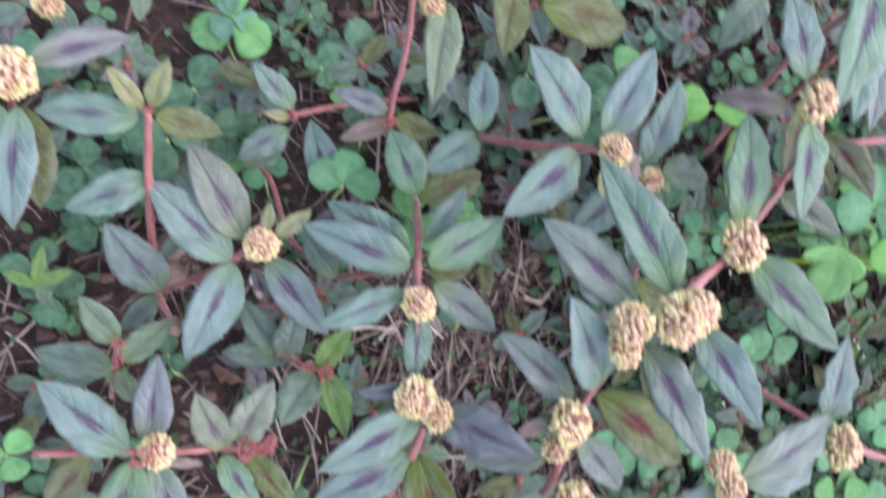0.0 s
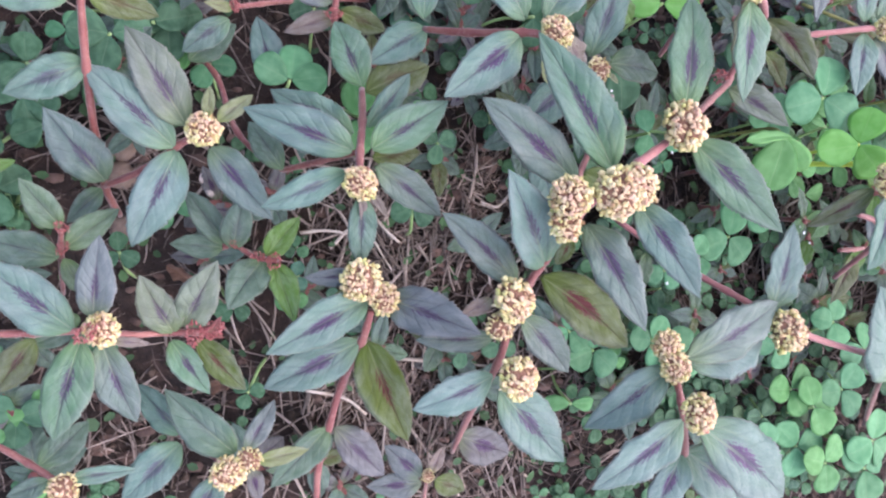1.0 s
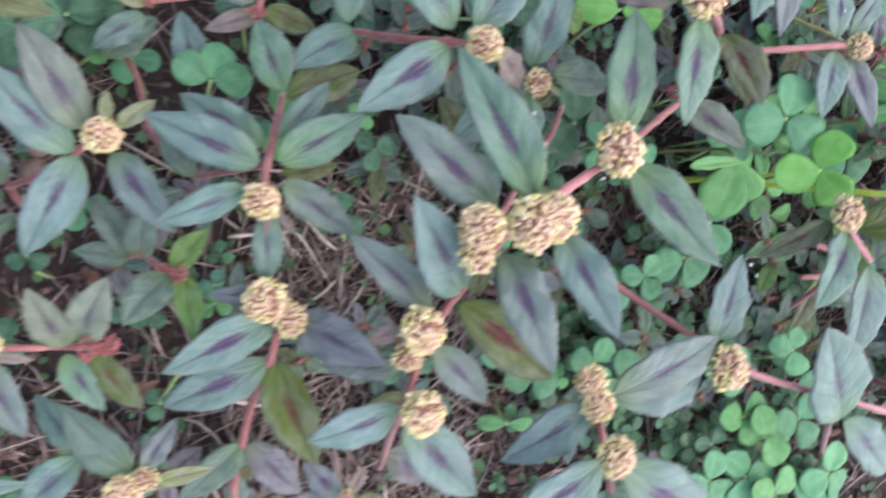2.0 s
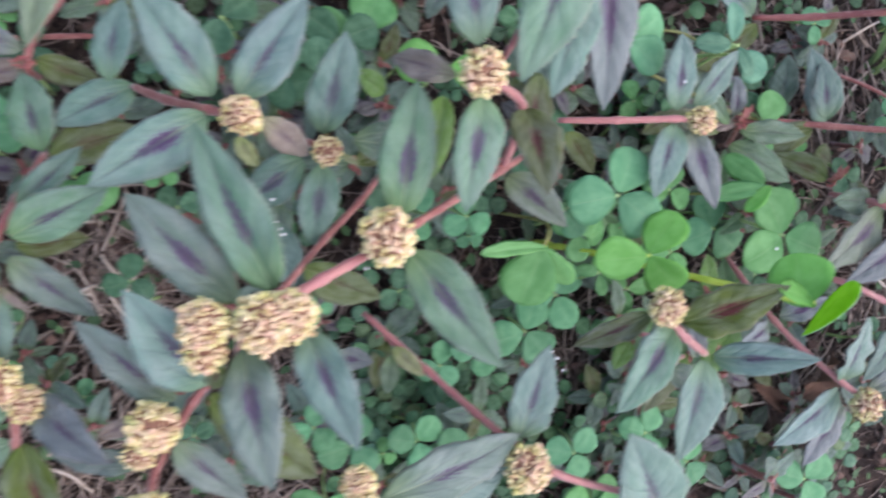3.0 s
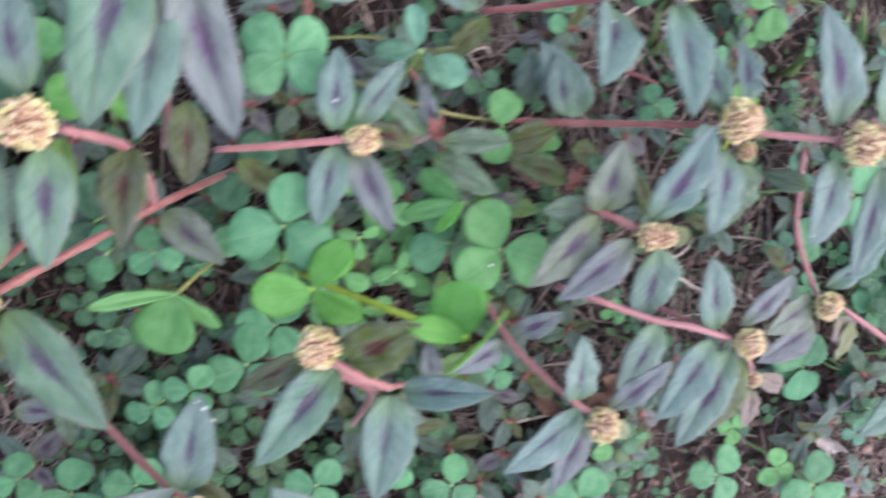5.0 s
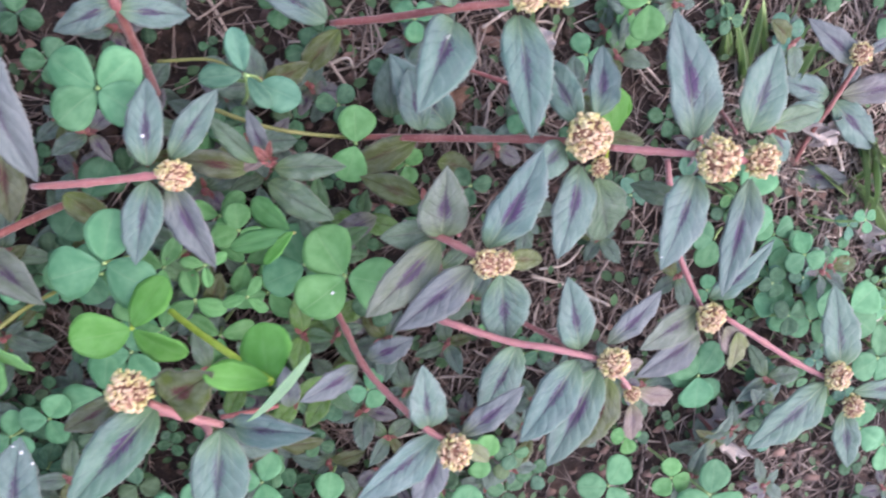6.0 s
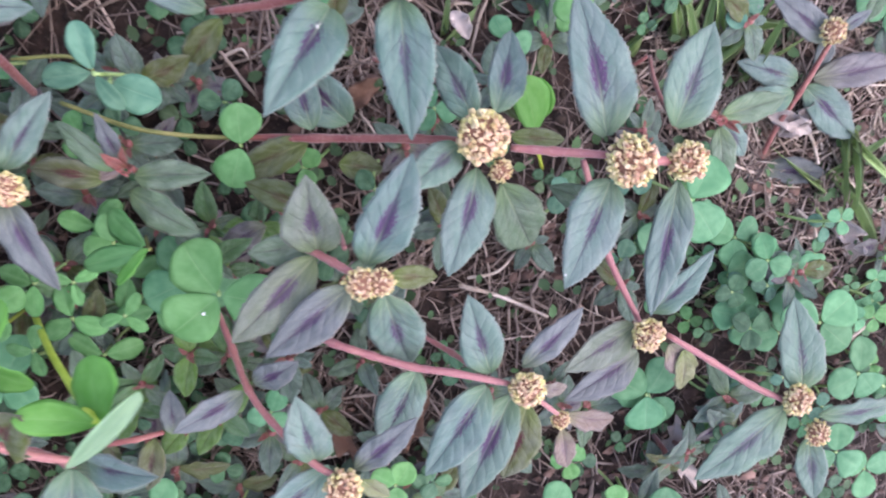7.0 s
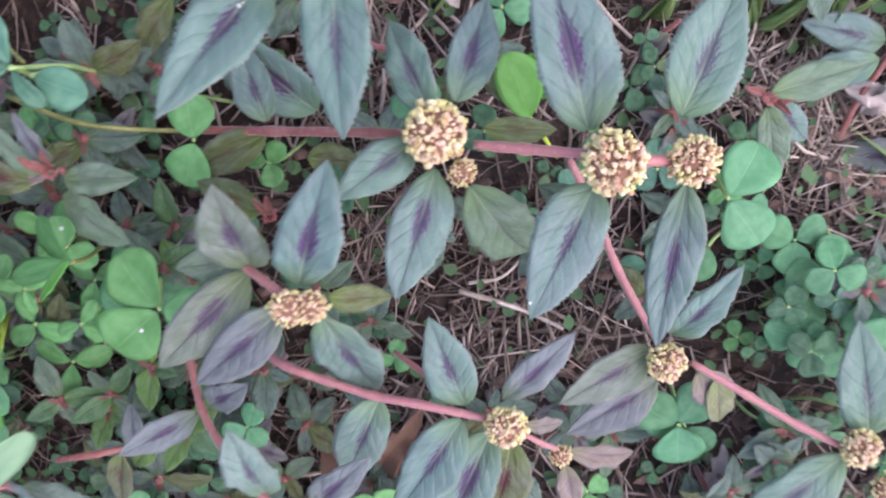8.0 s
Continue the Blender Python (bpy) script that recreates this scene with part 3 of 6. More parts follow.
leaf(plant, (31.7, 8.1, 53.0), (32.2, 15.0, 58.0), 3.6, "young")
leaf(plant, (34.1, 6.6, 53.0), (43.2, 13.2, 56.0), 5.1, "young")
plant = spurge_plant("small spurge shoot with upright fresh green leaves")
growing_tip(plant, (-5.1, -19.1, 46.0), 4.0)
growing_tip(plant, (-5.5, -24.5, 42.0), 4.4)
stem(plant, 2.4, (-5.3, -19.9, 44.0), (-6.5, -26.8, 34.0), (-8.2, -37.9, 12.0))
leaf(plant, (-5.3, -19.0, 44.0), (-13.6, -6.7, 49.0), 8.2, "green")
leaf(plant, (-4.8, -24.3, 40.0), (9.0, -14.6, 38.0), 7.8, "green")
leaf(plant, (-6.7, -26.7, 38.0), (-25.1, -20.2, 36.0), 10.2, "shaded")
leaf(plant, (-5.8, -27.3, 36.0), (-1.6, -37.3, 30.0), 6.2, "green")
plant = spurge_plant("spurge shoot with a pale pink flower cluster on a creeping stem")
growing_tip(plant, (-0.3, -44.9, 62.0), 7.0)
stem(plant, 3, (-24.8, -44.2, 48.0), (-12.5, -44.9, 50.0), (-2.2, -45.0, 54.0))
stem(plant, 2.6, (-2.2, -45.0, 54.0), (8.0, -47.4, 50.0), (19.0, -48.7, 46.0))
cluster(plant, (3.0, -45.0, 58.0), 9.1)
leaf(plant, (-3.6, -44.4, 54.0), (-23.2, -26.3, 52.0), 13.4, "streaked")
leaf(plant, (1.3, -41.8, 56.0), (4.1, -21.7, 60.0), 9.9, "purple")
leaf(plant, (-2.1, -47.5, 53.0), (-10.1, -72.5, 48.0), 12.3, "leafy")
leaf(plant, (2.7, -48.7, 53.0), (9.5, -71.0, 47.0), 10.8, "veined")
leaf(plant, (-13.0, -46.8, 46.0), (-23.1, -60.1, 40.0), 9.2, "bronze")
leaf(plant, (5.4, -47.7, 57.0), (13.8, -49.5, 57.0), 2.9, "rosy")
plant = spurge_plant("young spurge shoot with a red growing tip")
growing_tip(plant, (25.2, -48.6, 50.0), 7.8)
growing_tip(plant, (29.9, -48.3, 51.0), 6.6)
stem(plant, 3, (19.0, -48.7, 46.0), (25.3, -48.8, 48.0), (32.1, -48.8, 49.0))
leaf(plant, (20.1, -48.4, 47.0), (12.4, -32.3, 55.0), 10.2, "greyed")
leaf(plant, (22.6, -47.0, 48.0), (30.9, -29.8, 62.0), 10.9, "greyed")
leaf(plant, (19.3, -50.7, 47.0), (28.1, -65.9, 48.0), 8.1, "leafy")
leaf(plant, (25.9, -51.0, 48.0), (37.3, -65.6, 50.0), 8.2, "rust")
leaf(plant, (29.0, -49.3, 50.0), (31.8, -44.6, 54.0), 2.3, "red")
leaf(plant, (28.4, -49.5, 50.0), (32.5, -50.6, 52.0), 1.6, "red")
plant = spurge_plant("low spurge shoot with bright green young leaves")
growing_tip(plant, (47.7, -31.5, 46.0), 5.4)
growing_tip(plant, (43.6, -30.0, 43.0), 4.5)
growing_tip(plant, (37.6, -25.6, 40.0), 3.8)
stem(plant, 2.6, (34.7, -27.1, 34.0), (37.8, -25.7, 38.0))
stem(plant, 2.2, (38.1, -25.7, 36.0), (43.3, -30.0, 40.0), (48.9, -31.6, 44.0))
leaf(plant, (46.1, -29.7, 44.0), (55.7, -19.2, 47.0), 7.8, "bright")
leaf(plant, (48.3, -32.4, 44.0), (50.8, -48.4, 55.0), 8.2, "bright")
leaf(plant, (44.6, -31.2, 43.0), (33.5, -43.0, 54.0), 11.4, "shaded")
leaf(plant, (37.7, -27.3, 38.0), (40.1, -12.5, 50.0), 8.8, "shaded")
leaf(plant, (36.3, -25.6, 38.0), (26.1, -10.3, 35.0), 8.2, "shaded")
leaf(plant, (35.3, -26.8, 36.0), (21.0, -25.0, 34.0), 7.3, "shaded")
plant = spurge_plant("upright spurge shoot with two tiers of leaves and a flower cluster")
stem(plant, 3.4, (76.1, 17.0, 46.0), (72.1, 5.9, 58.0), (68.5, -3.5, 66.0), (67.0, -9.0, 70.0))
stem(plant, 2.8, (52.8, -5.6, 40.0), (61.6, -4.2, 52.0), (68.3, -3.2, 64.0))
cluster(plant, (66.1, -12.1, 73.0), 9.8)
leaf(plant, (76.0, 17.8, 47.0), (70.2, 37.6, 42.0), 12.3, "leafy")
leaf(plant, (77.4, 16.2, 46.0), (99.0, 25.0, 43.0), 12.2, "olive")
leaf(plant, (66.8, -2.7, 65.0), (40.2, 9.7, 57.0), 12.2, "streaked")
leaf(plant, (68.5, 2.1, 60.0), (49.2, 16.2, 48.0), 11.2, "teal")
leaf(plant, (72.5, 3.8, 62.0), (86.2, 19.0, 60.0), 7.0, "teal")
leaf(plant, (71.9, -2.6, 66.0), (93.2, 9.8, 70.0), 12.0, "leafy")
leaf(plant, (63.5, -8.8, 69.0), (41.9, -16.9, 64.0), 8.5, "teal")
leaf(plant, (72.2, -7.3, 69.0), (90.3, -21.5, 67.2), 9.7, "veined")
leaf(plant, (68.3, -15.1, 66.0), (68.9, -33.7, 59.0), 8.3, "teal")
leaf(plant, (67.4, -14.8, 68.0), (69.8, -22.9, 62.0), 2.7, "rosy")
leaf(plant, (70.1, -14.1, 68.0), (75.7, -21.0, 64.0), 2.5, "rosy")
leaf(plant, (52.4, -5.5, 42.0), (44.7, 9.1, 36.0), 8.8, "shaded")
leaf(plant, (72.7, -4.8, 64.0), (88.1, -3.1, 60.0), 8.0, "olive")
plant = spurge_plant("arching red-stemmed spurge with a double flower cluster")
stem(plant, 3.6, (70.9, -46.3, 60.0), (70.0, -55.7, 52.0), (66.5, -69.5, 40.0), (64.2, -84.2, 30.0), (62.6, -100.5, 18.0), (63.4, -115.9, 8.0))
cluster(plant, (67.8, -37.6, 63.0), 11.6)
cluster(plant, (74.4, -43.2, 62.0), 9.6)
leaf(plant, (70.3, -42.7, 59.0), (42.3, -55.7, 56.0), 12.4, "streaked")
leaf(plant, (76.5, -43.3, 60.0), (93.7, -52.8, 81.5), 13.4, "purple")
leaf(plant, (67.4, -36.3, 58.0), (54.2, -36.2, 54.0), 5.5, "purple")
leaf(plant, (69.3, -55.5, 52.0), (42.3, -66.3, 48.0), 12.9, "streaked")
leaf(plant, (71.6, -56.3, 52.0), (81.5, -85.8, 54.0), 14.4, "rust")
leaf(plant, (63.8, -84.5, 30.0), (45.6, -100.7, 28.0), 11.2, "shaded")
leaf(plant, (65.9, -84.8, 30.0), (81.0, -102.5, 30.0), 11.7, "mauve")
plant = spurge_plant("spurge shoot with stacked flower clusters and an olive side leaf")
stem(plant, 3.4, (117.3, -34.2, 78.0), (112.0, -41.0, 76.0), (106.7, -51.6, 74.0), (102.6, -63.2, 72.0), (107.2, -84.8, 40.0), (110.9, -103.6, 15.0))
cluster(plant, (103.2, -44.6, 83.0), 12.8)
cluster(plant, (100.2, -51.6, 80.0), 8.4)
cluster(plant, (102.2, -64.9, 85.0), 11.8)
leaf(plant, (115.8, -35.9, 78.0), (97.4, -11.2, 95.2), 16.2, "streaked")
leaf(plant, (115.7, -39.7, 76.0), (142.0, -61.9, 78.0), 15.2, "rust")
leaf(plant, (108.0, -40.2, 76.0), (86.3, -20.6, 78.0), 10.6, "veined")
leaf(plant, (108.1, -49.8, 78.0), (125.2, -68.3, 72.0), 10.4, "veined")
leaf(plant, (100.7, -55.3, 74.0), (80.4, -54.6, 68.0), 7.2, "veined")
leaf(plant, (98.2, -64.8, 78.0), (74.8, -70.7, 78.9), 11.1, "streaked")
leaf(plant, (99.7, -68.6, 79.0), (121.1, -93.1, 74.0), 15.1, "streaked")
leaf(plant, (99.1, -44.4, 78.0), (90.6, -48.3, 76.0), 4.8, "rosy")
plant = spurge_plant("tall spurge shoot bearing the largest flower clusters")
stem(plant, 3.8, (123.6, -32.4, 70.0), (122.9, -23.8, 84.0), (130.6, -14.3, 92.0))
stem(plant, 4.1, (129.6, -15.4, 92.0), (139.5, -10.2, 90.0), (153.5, -3.4, 86.0))
cluster(plant, (113.3, -18.5, 97.0), 11.9)
cluster(plant, (113.8, -25.2, 93.0), 10.4)
cluster(plant, (125.8, -18.2, 100.0), 13.7)
cluster(plant, (131.4, -16.7, 100.0), 12.1)
cluster(plant, (154.8, -0.2, 91.0), 14.7)
leaf(plant, (121.2, -14.8, 88.0), (97.0, 8.4, 83.4), 13.6, "veined")
leaf(plant, (122.1, -25.8, 90.0), (127.4, -52.7, 106.1), 13.3, "veined")
leaf(plant, (128.3, -11.5, 94.0), (111.0, 24.3, 89.5), 14.4, "emerald")
leaf(plant, (135.9, -21.2, 94.0), (146.1, -46.3, 104.2), 12.2, "streaked")
leaf(plant, (159.2, 4.8, 86.0), (161.9, 37.3, 88.0), 14.4, "leafy")
leaf(plant, (161.7, -4.0, 86.0), (183.2, -31.3, 96.7), 15.3, "leafy")
leaf(plant, (140.2, -10.4, 62.0), (161.9, -19.3, 60.0), 11.3, "olive")
leaf(plant, (117.1, -28.8, 90.0), (116.0, -36.3, 84.0), 4.8, "rust")
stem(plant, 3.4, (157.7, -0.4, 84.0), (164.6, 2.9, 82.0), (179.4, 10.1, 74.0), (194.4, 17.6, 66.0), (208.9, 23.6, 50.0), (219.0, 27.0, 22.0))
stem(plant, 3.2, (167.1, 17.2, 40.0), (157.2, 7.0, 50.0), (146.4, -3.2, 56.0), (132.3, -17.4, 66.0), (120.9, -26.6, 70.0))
plant = spurge_plant("creeping red stem of spurge with a side flower cluster")
stem(plant, 3.4, (97.0, 35.6, 45.0), (105.5, 31.4, 59.0), (115.4, 28.4, 73.0), (120.2, 26.9, 77.0))
cluster(plant, (122.0, 27.1, 80.0), 10.1)
leaf(plant, (114.4, 27.2, 73.0), (89.3, 9.6, 76.4), 13.6, "streaked")
leaf(plant, (115.9, 31.8, 74.0), (98.1, 54.7, 78.0), 14.0, "streaked")
leaf(plant, (121.9, 32.1, 75.0), (136.8, 56.0, 80.0), 13.1, "streaked")
leaf(plant, (127.2, 27.0, 76.0), (140.3, 18.8, 63.0), 8.1, "rosy")
leaf(plant, (97.4, 35.9, 45.0), (78.3, 24.2, 47.0), 11.3, "teal")
leaf(plant, (92.0, 35.1, 58.0), (95.2, 55.8, 56.0), 9.7, "teal")
leaf(plant, (121.4, 22.3, 74.0), (127.2, 15.5, 66.0), 4.8, "young")
plant = spurge_plant("spurge side shoot with a small flower cluster")
stem(plant, 2.6, (139.9, 23.6, 56.0), (144.4, 21.2, 62.0))
cluster(plant, (145.0, 20.3, 65.0), 8.4)
leaf(plant, (144.4, 25.1, 62.0), (146.5, 48.8, 78.0), 13.2, "teal")
leaf(plant, (144.6, 17.4, 60.0), (143.7, -5.3, 54.0), 11.7, "teal")
leaf(plant, (139.8, 18.2, 58.0), (124.1, 4.6, 50.0), 12.3, "teal")
leaf(plant, (153.1, 23.8, 60.0), (174.5, 22.3, 56.0), 12.0, "shaded")
leaf(plant, (149.1, 19.6, 64.0), (154.2, 17.0, 62.0), 2.1, "young")
leaf(plant, (131.0, 1.3, 48.0), (140.8, -18.3, 40.0), 12.8, "teal")
plant = spurge_plant("spurge shoot with a pink-brown flower cluster and folded leaves")
growing_tip(plant, (191.2, 19.4, 66.0), 6.6)
stem(plant, 3.6, (178.8, 37.2, 96.0), (190.2, 33.3, 86.0), (193.8, 25.5, 74.0), (194.6, 17.1, 64.0))
cluster(plant, (173.4, 38.2, 101.0), 11.9)
leaf(plant, (173.2, 44.8, 98.0), (170.4, 69.8, 96.0), 12.6, "streaked")
leaf(plant, (168.7, 37.8, 96.0), (158.0, 43.7, 78.0), 7.8, "rosy")
leaf(plant, (175.5, 33.7, 96.0), (173.1, 6.0, 94.0), 12.8, "leafy")
leaf(plant, (191.4, 32.5, 86.0), (190.0, 11.2, 103.3), 12.6, "bronze")
leaf(plant, (196.7, 15.7, 64.0), (211.3, 2.0, 74.0), 11.2, "greyed")
leaf(plant, (174.7, 36.0, 70.0), (172.7, 13.3, 66.0), 9.3, "bright")
leaf(plant, (160.3, 36.5, 62.0), (152.1, 41.8, 66.0), 6.6, "bright")
plant = spurge_plant("spurge shoot with long drooping grey-green leaves")
stem(plant, 3.4, (198.8, 78.0, 100.0), (201.7, 70.5, 92.0), (200.8, 57.2, 60.0), (195.9, 34.0, 30.0))
leaf(plant, (197.3, 77.9, 102.0), (184.3, 37.3, 98.0), 18.0, "leafy")
leaf(plant, (201.6, 67.7, 94.0), (193.9, 34.4, 95.0), 13.7, "teal")
leaf(plant, (206.5, 75.8, 96.0), (216.0, 33.9, 82.0), 15.4, "purple")
leaf(plant, (204.5, 44.9, 66.0), (202.7, 22.6, 60.0), 11.6, "bronze")
plant = spurge_plant("creeping spurge stem with a four-leaved flower cluster")
growing_tip(plant, (271.0, 34.9, 70.0), 4.9)
stem(plant, 3.0, (210.8, 32.2, 66.0), (225.4, 32.5, 74.0), (240.6, 33.4, 80.0), (247.5, 33.5, 80.0))
stem(plant, 2.6, (276.2, 28.7, 58.0), (272.4, 34.9, 68.0))
cluster(plant, (247.7, 33.2, 82.0), 9.3)
leaf(plant, (241.1, 36.0, 79.0), (243.2, 57.8, 77.3), 10.1, "streaked")
leaf(plant, (247.0, 37.5, 79.0), (260.4, 54.1, 80.2), 8.5, "streaked")
leaf(plant, (241.0, 32.0, 79.0), (235.3, 10.9, 79.6), 10.9, "streaked")
leaf(plant, (246.3, 31.0, 79.0), (255.0, 8.3, 81.1), 9.8, "purple")
leaf(plant, (273.0, 32.5, 68.0), (292.1, 31.7, 74.6), 8.1, "green")
leaf(plant, (270.9, 28.3, 66.0), (287.4, 17.4, 74.6), 9.9, "green")
leaf(plant, (270.7, 36.4, 68.0), (266.9, 48.7, 72.0), 5.4, "purple")
leaf(plant, (271.3, 34.8, 69.0), (272.2, 40.2, 74.0), 2.2, "red")
leaf(plant, (271.7, 35.0, 69.0), (274.1, 35.2, 73.0), 1.4, "red")
leaf(plant, (271.3, 34.9, 69.0), (267.7, 39.0, 76.0), 3.0, "red")
leaf(plant, (268.3, 34.4, 68.0), (256.4, 47.5, 66.0), 6.1, "green")
leaf(plant, (266.1, 32.5, 67.0), (247.1, 36.5, 62.0), 8.0, "bronze")
leaf(plant, (271.4, 35.7, 68.0), (262.4, 32.0, 66.0), 3.5, "rosy")
leaf(plant, (216.8, 29.3, 60.0), (228.9, 17.7, 56.0), 8.3, "olive")
leaf(plant, (328.9, 40.8, 46.0), (309.8, 63.0, 56.0), 15.5, "streaked")
stem(plant, 2.2, (338.2, 58.4, 40.0), (356.2, 50.0, 48.0))
plant = spurge_plant("spurge shoot leaning over clover with a flat flower cluster")
stem(plant, 3.6, (235.7, -22.3, 90.0), (242.3, -27.5, 88.0), (252.3, -33.3, 84.0))
cluster(plant, (232.0, -17.9, 93.0), 11.1)
leaf(plant, (230.0, -20.1, 89.0), (212.5, -30.9, 78.4), 7.9, "bronze")
leaf(plant, (239.9, -22.7, 90.0), (253.3, -9.8, 113.3), 14.9, "rust", (-0.40, -0.05, 0.9))
leaf(plant, (236.9, -24.3, 89.0), (214.9, -44.3, 98.1), 13.7, "emerald")
leaf(plant, (255.4, -34.1, 84.0), (275.1, -31.5, 104.1), 10.7, "streaked")
leaf(plant, (251.5, -35.1, 84.0), (246.6, -65.7, 82.0), 16.1, "teal")
leaf(plant, (229.8, -20.3, 90.0), (234.6, -17.8, 90.0), 2.2, "rosy")
leaf(plant, (247.9, -40.4, 72.0), (264.7, -48.9, 70.0), 8.7, "shaded")
stem(plant, 3, (232.8, -27.6, 80.0), (242.4, -31.0, 80.0), (247.8, -37.2, 76.0), (244.6, -50.7, 60.0))
plant = spurge_plant("long orange-red spurge runner with a flower cluster")
stem(plant, 3.2, (159.2, -25.0, 50.0), (176.5, -40.8, 60.0), (186.8, -50.1, 70.0), (196.3, -57.8, 78.0), (208.5, -65.8, 83.0), (241.7, -76.5, 82.0), (281.3, -89.2, 78.0), (345.2, -111.7, 60.0))
cluster(plant, (197.8, -62.7, 83.0), 14.0)
leaf(plant, (197.0, -55.8, 78.0), (203.3, -29.4, 82.2), 14.3, "streaked")
leaf(plant, (152.0, -38.4, 46.0), (164.2, -41.2, 44.0), 7.6, "purple")
leaf(plant, (166.6, -33.7, 58.0), (174.5, -41.7, 62.0), 5.4, "young")
leaf(plant, (166.2, -36.5, 56.0), (166.3, -48.9, 52.0), 5.8, "green")
plant = spurge_plant("spurge shoot with twin flower clusters and broad grey leaves")
leaf(plant, (157.8, -66.5, 84.0), (195.6, -53.4, 82.0), 15.2, "veined")
leaf(plant, (161.1, -68.2, 80.0), (195.1, -63.7, 76.0), 17.3, "streaked")
stem(plant, 3.2, (155.7, -69.2, 80.0), (153.3, -77.7, 86.0), (163.7, -97.2, 74.0), (177.1, -121.2, 50.0), (197.1, -149.8, 20.0))
cluster(plant, (150.9, -61.8, 84.0), 9.7)
cluster(plant, (151.9, -67.8, 86.0), 9.6)
cluster(plant, (150.5, -78.6, 97.0), 11.6)
leaf(plant, (152.4, -69.3, 82.0), (129.6, -85.1, 72.0), 13.6, "streaked")
leaf(plant, (151.8, -82.8, 88.0), (126.2, -100.4, 80.0), 14.8, "streaked")
leaf(plant, (157.9, -85.3, 88.0), (192.4, -113.4, 84.0), 20.6, "streaked")
leaf(plant, (162.1, -97.8, 74.0), (155.5, -120.2, 66.0), 12.8, "streaked")
leaf(plant, (164.3, -97.3, 74.0), (200.2, -122.4, 66.0), 20.5, "streaked")
plant = spurge_plant("pale spurge leaf pair beside the runner")
stem(plant, 3, (241.0, -79.3, 82.0), (260.0, -95.6, 62.0), (281.4, -114.3, 40.0))
leaf(plant, (241.3, -82.5, 84.0), (218.4, -49.5, 99.4), 21.5, "teal")
leaf(plant, (243.2, -83.5, 84.0), (266.8, -105.1, 80.0), 14.8, "teal")
plant = spurge_plant("low spurge shoot with pale yellow flower clusters")
growing_tip(plant, (30.5, -87.5, 46.0), 5.3)
stem(plant, 2.8, (19.3, -78.1, 34.0), (23.4, -80.2, 38.0), (31.5, -87.1, 44.0))
cluster(plant, (31.4, -88.0, 48.0), 9.5)
cluster(plant, (37.2, -85.1, 48.0), 7.4)
leaf(plant, (33.8, -83.3, 46.0), (16.8, -64.0, 42.0), 12.0, "shaded")
leaf(plant, (36.5, -83.0, 48.0), (45.5, -70.2, 46.0), 6.3, "purple")
leaf(plant, (21.3, -77.9, 38.0), (9.8, -63.9, 30.0), 8.7, "teal")
leaf(plant, (20.2, -81.0, 36.0), (4.1, -96.7, 30.0), 11.6, "teal")
leaf(plant, (39.7, -86.4, 46.0), (55.3, -86.8, 42.0), 5.5, "young")
leaf(plant, (29.1, -89.8, 44.0), (22.0, -104.6, 36.0), 9.1, "teal")
leaf(plant, (-15.5, -82.9, 30.0), (-3.0, -73.3, 26.0), 9.1, "shaded")
stem(plant, 2.8, (-28.2, -73.2, 30.0), (-17.4, -80.2, 36.0), (-10.0, -85.0, 42.0))
cluster(plant, (-8.8, -85.5, 46.0), 8.0)
leaf(plant, (-7.3, -84.0, 42.0), (9.1, -85.7, 38.0), 5.1, "teal")
leaf(plant, (-12.7, -84.4, 40.0), (-23.1, -88.1, 36.0), 5.9, "shaded")
plant = spurge_plant("small purple-grey spurge seedling with a pink bud")
stem(plant, 2, (95.3, -106.5, 30.0), (99.4, -117.5, 15.0), (101.7, -131.7, 4.0))
cluster(plant, (94.7, -104.2, 33.0), 4.7)
leaf(plant, (93.4, -104.7, 30.0), (82.2, -93.4, 28.0), 9.6, "purple")
leaf(plant, (94.0, -107.8, 28.0), (76.6, -107.1, 24.0), 9.0, "purple")
leaf(plant, (96.4, -104.2, 31.0), (101.9, -96.4, 30.0), 4.8, "rosy")
leaf(plant, (98.2, -107.0, 30.0), (110.2, -113.8, 26.0), 8.6, "olive")
leaf(plant, (111.7, -96.9, 20.0), (131.9, -106.7, 18.0), 14.0, "mauve")
plant = spurge_plant("young spurge shoot in the shade with teal leaves")
growing_tip(plant, (42.5, 41.5, 38.0), 3.9)
growing_tip(plant, (70.6, 40.3, 40.0), 5.7)
stem(plant, 2.4, (42.6, 41.7, 36.0), (51.2, 44.8, 30.0), (61.3, 47.7, 25.0), (76.5, 51.2, 18.0), (91.2, 54.0, 10.0))
leaf(plant, (42.8, 43.7, 37.0), (31.6, 55.6, 40.0), 8.3, "teal")
leaf(plant, (41.1, 38.8, 34.0), (28.0, 29.8, 30.0), 8.2, "teal")
leaf(plant, (41.9, 41.2, 36.0), (33.8, 41.5, 40.0), 3.6, "young")
leaf(plant, (54.9, 22.2, 24.0), (51.2, 43.4, 22.0), 10.8, "streaked")
leaf(plant, (30.4, 28.8, 24.0), (44.9, 40.6, 22.0), 10.5, "shaded")
stem(plant, 3, (72.9, 37.7, 30.0), (71.2, 39.5, 38.0), (73.1, 48.4, 38.0), (78.2, 58.6, 32.0), (82.3, 70.6, 28.0), (85.3, 83.0, 24.0), (88.9, 96.6, 18.0))
leaf(plant, (70.4, 43.7, 40.0), (54.1, 48.8, 40.0), 7.1, "purple")
leaf(plant, (71.5, 39.7, 37.0), (56.8, 35.7, 34.0), 6.5, "rosy")
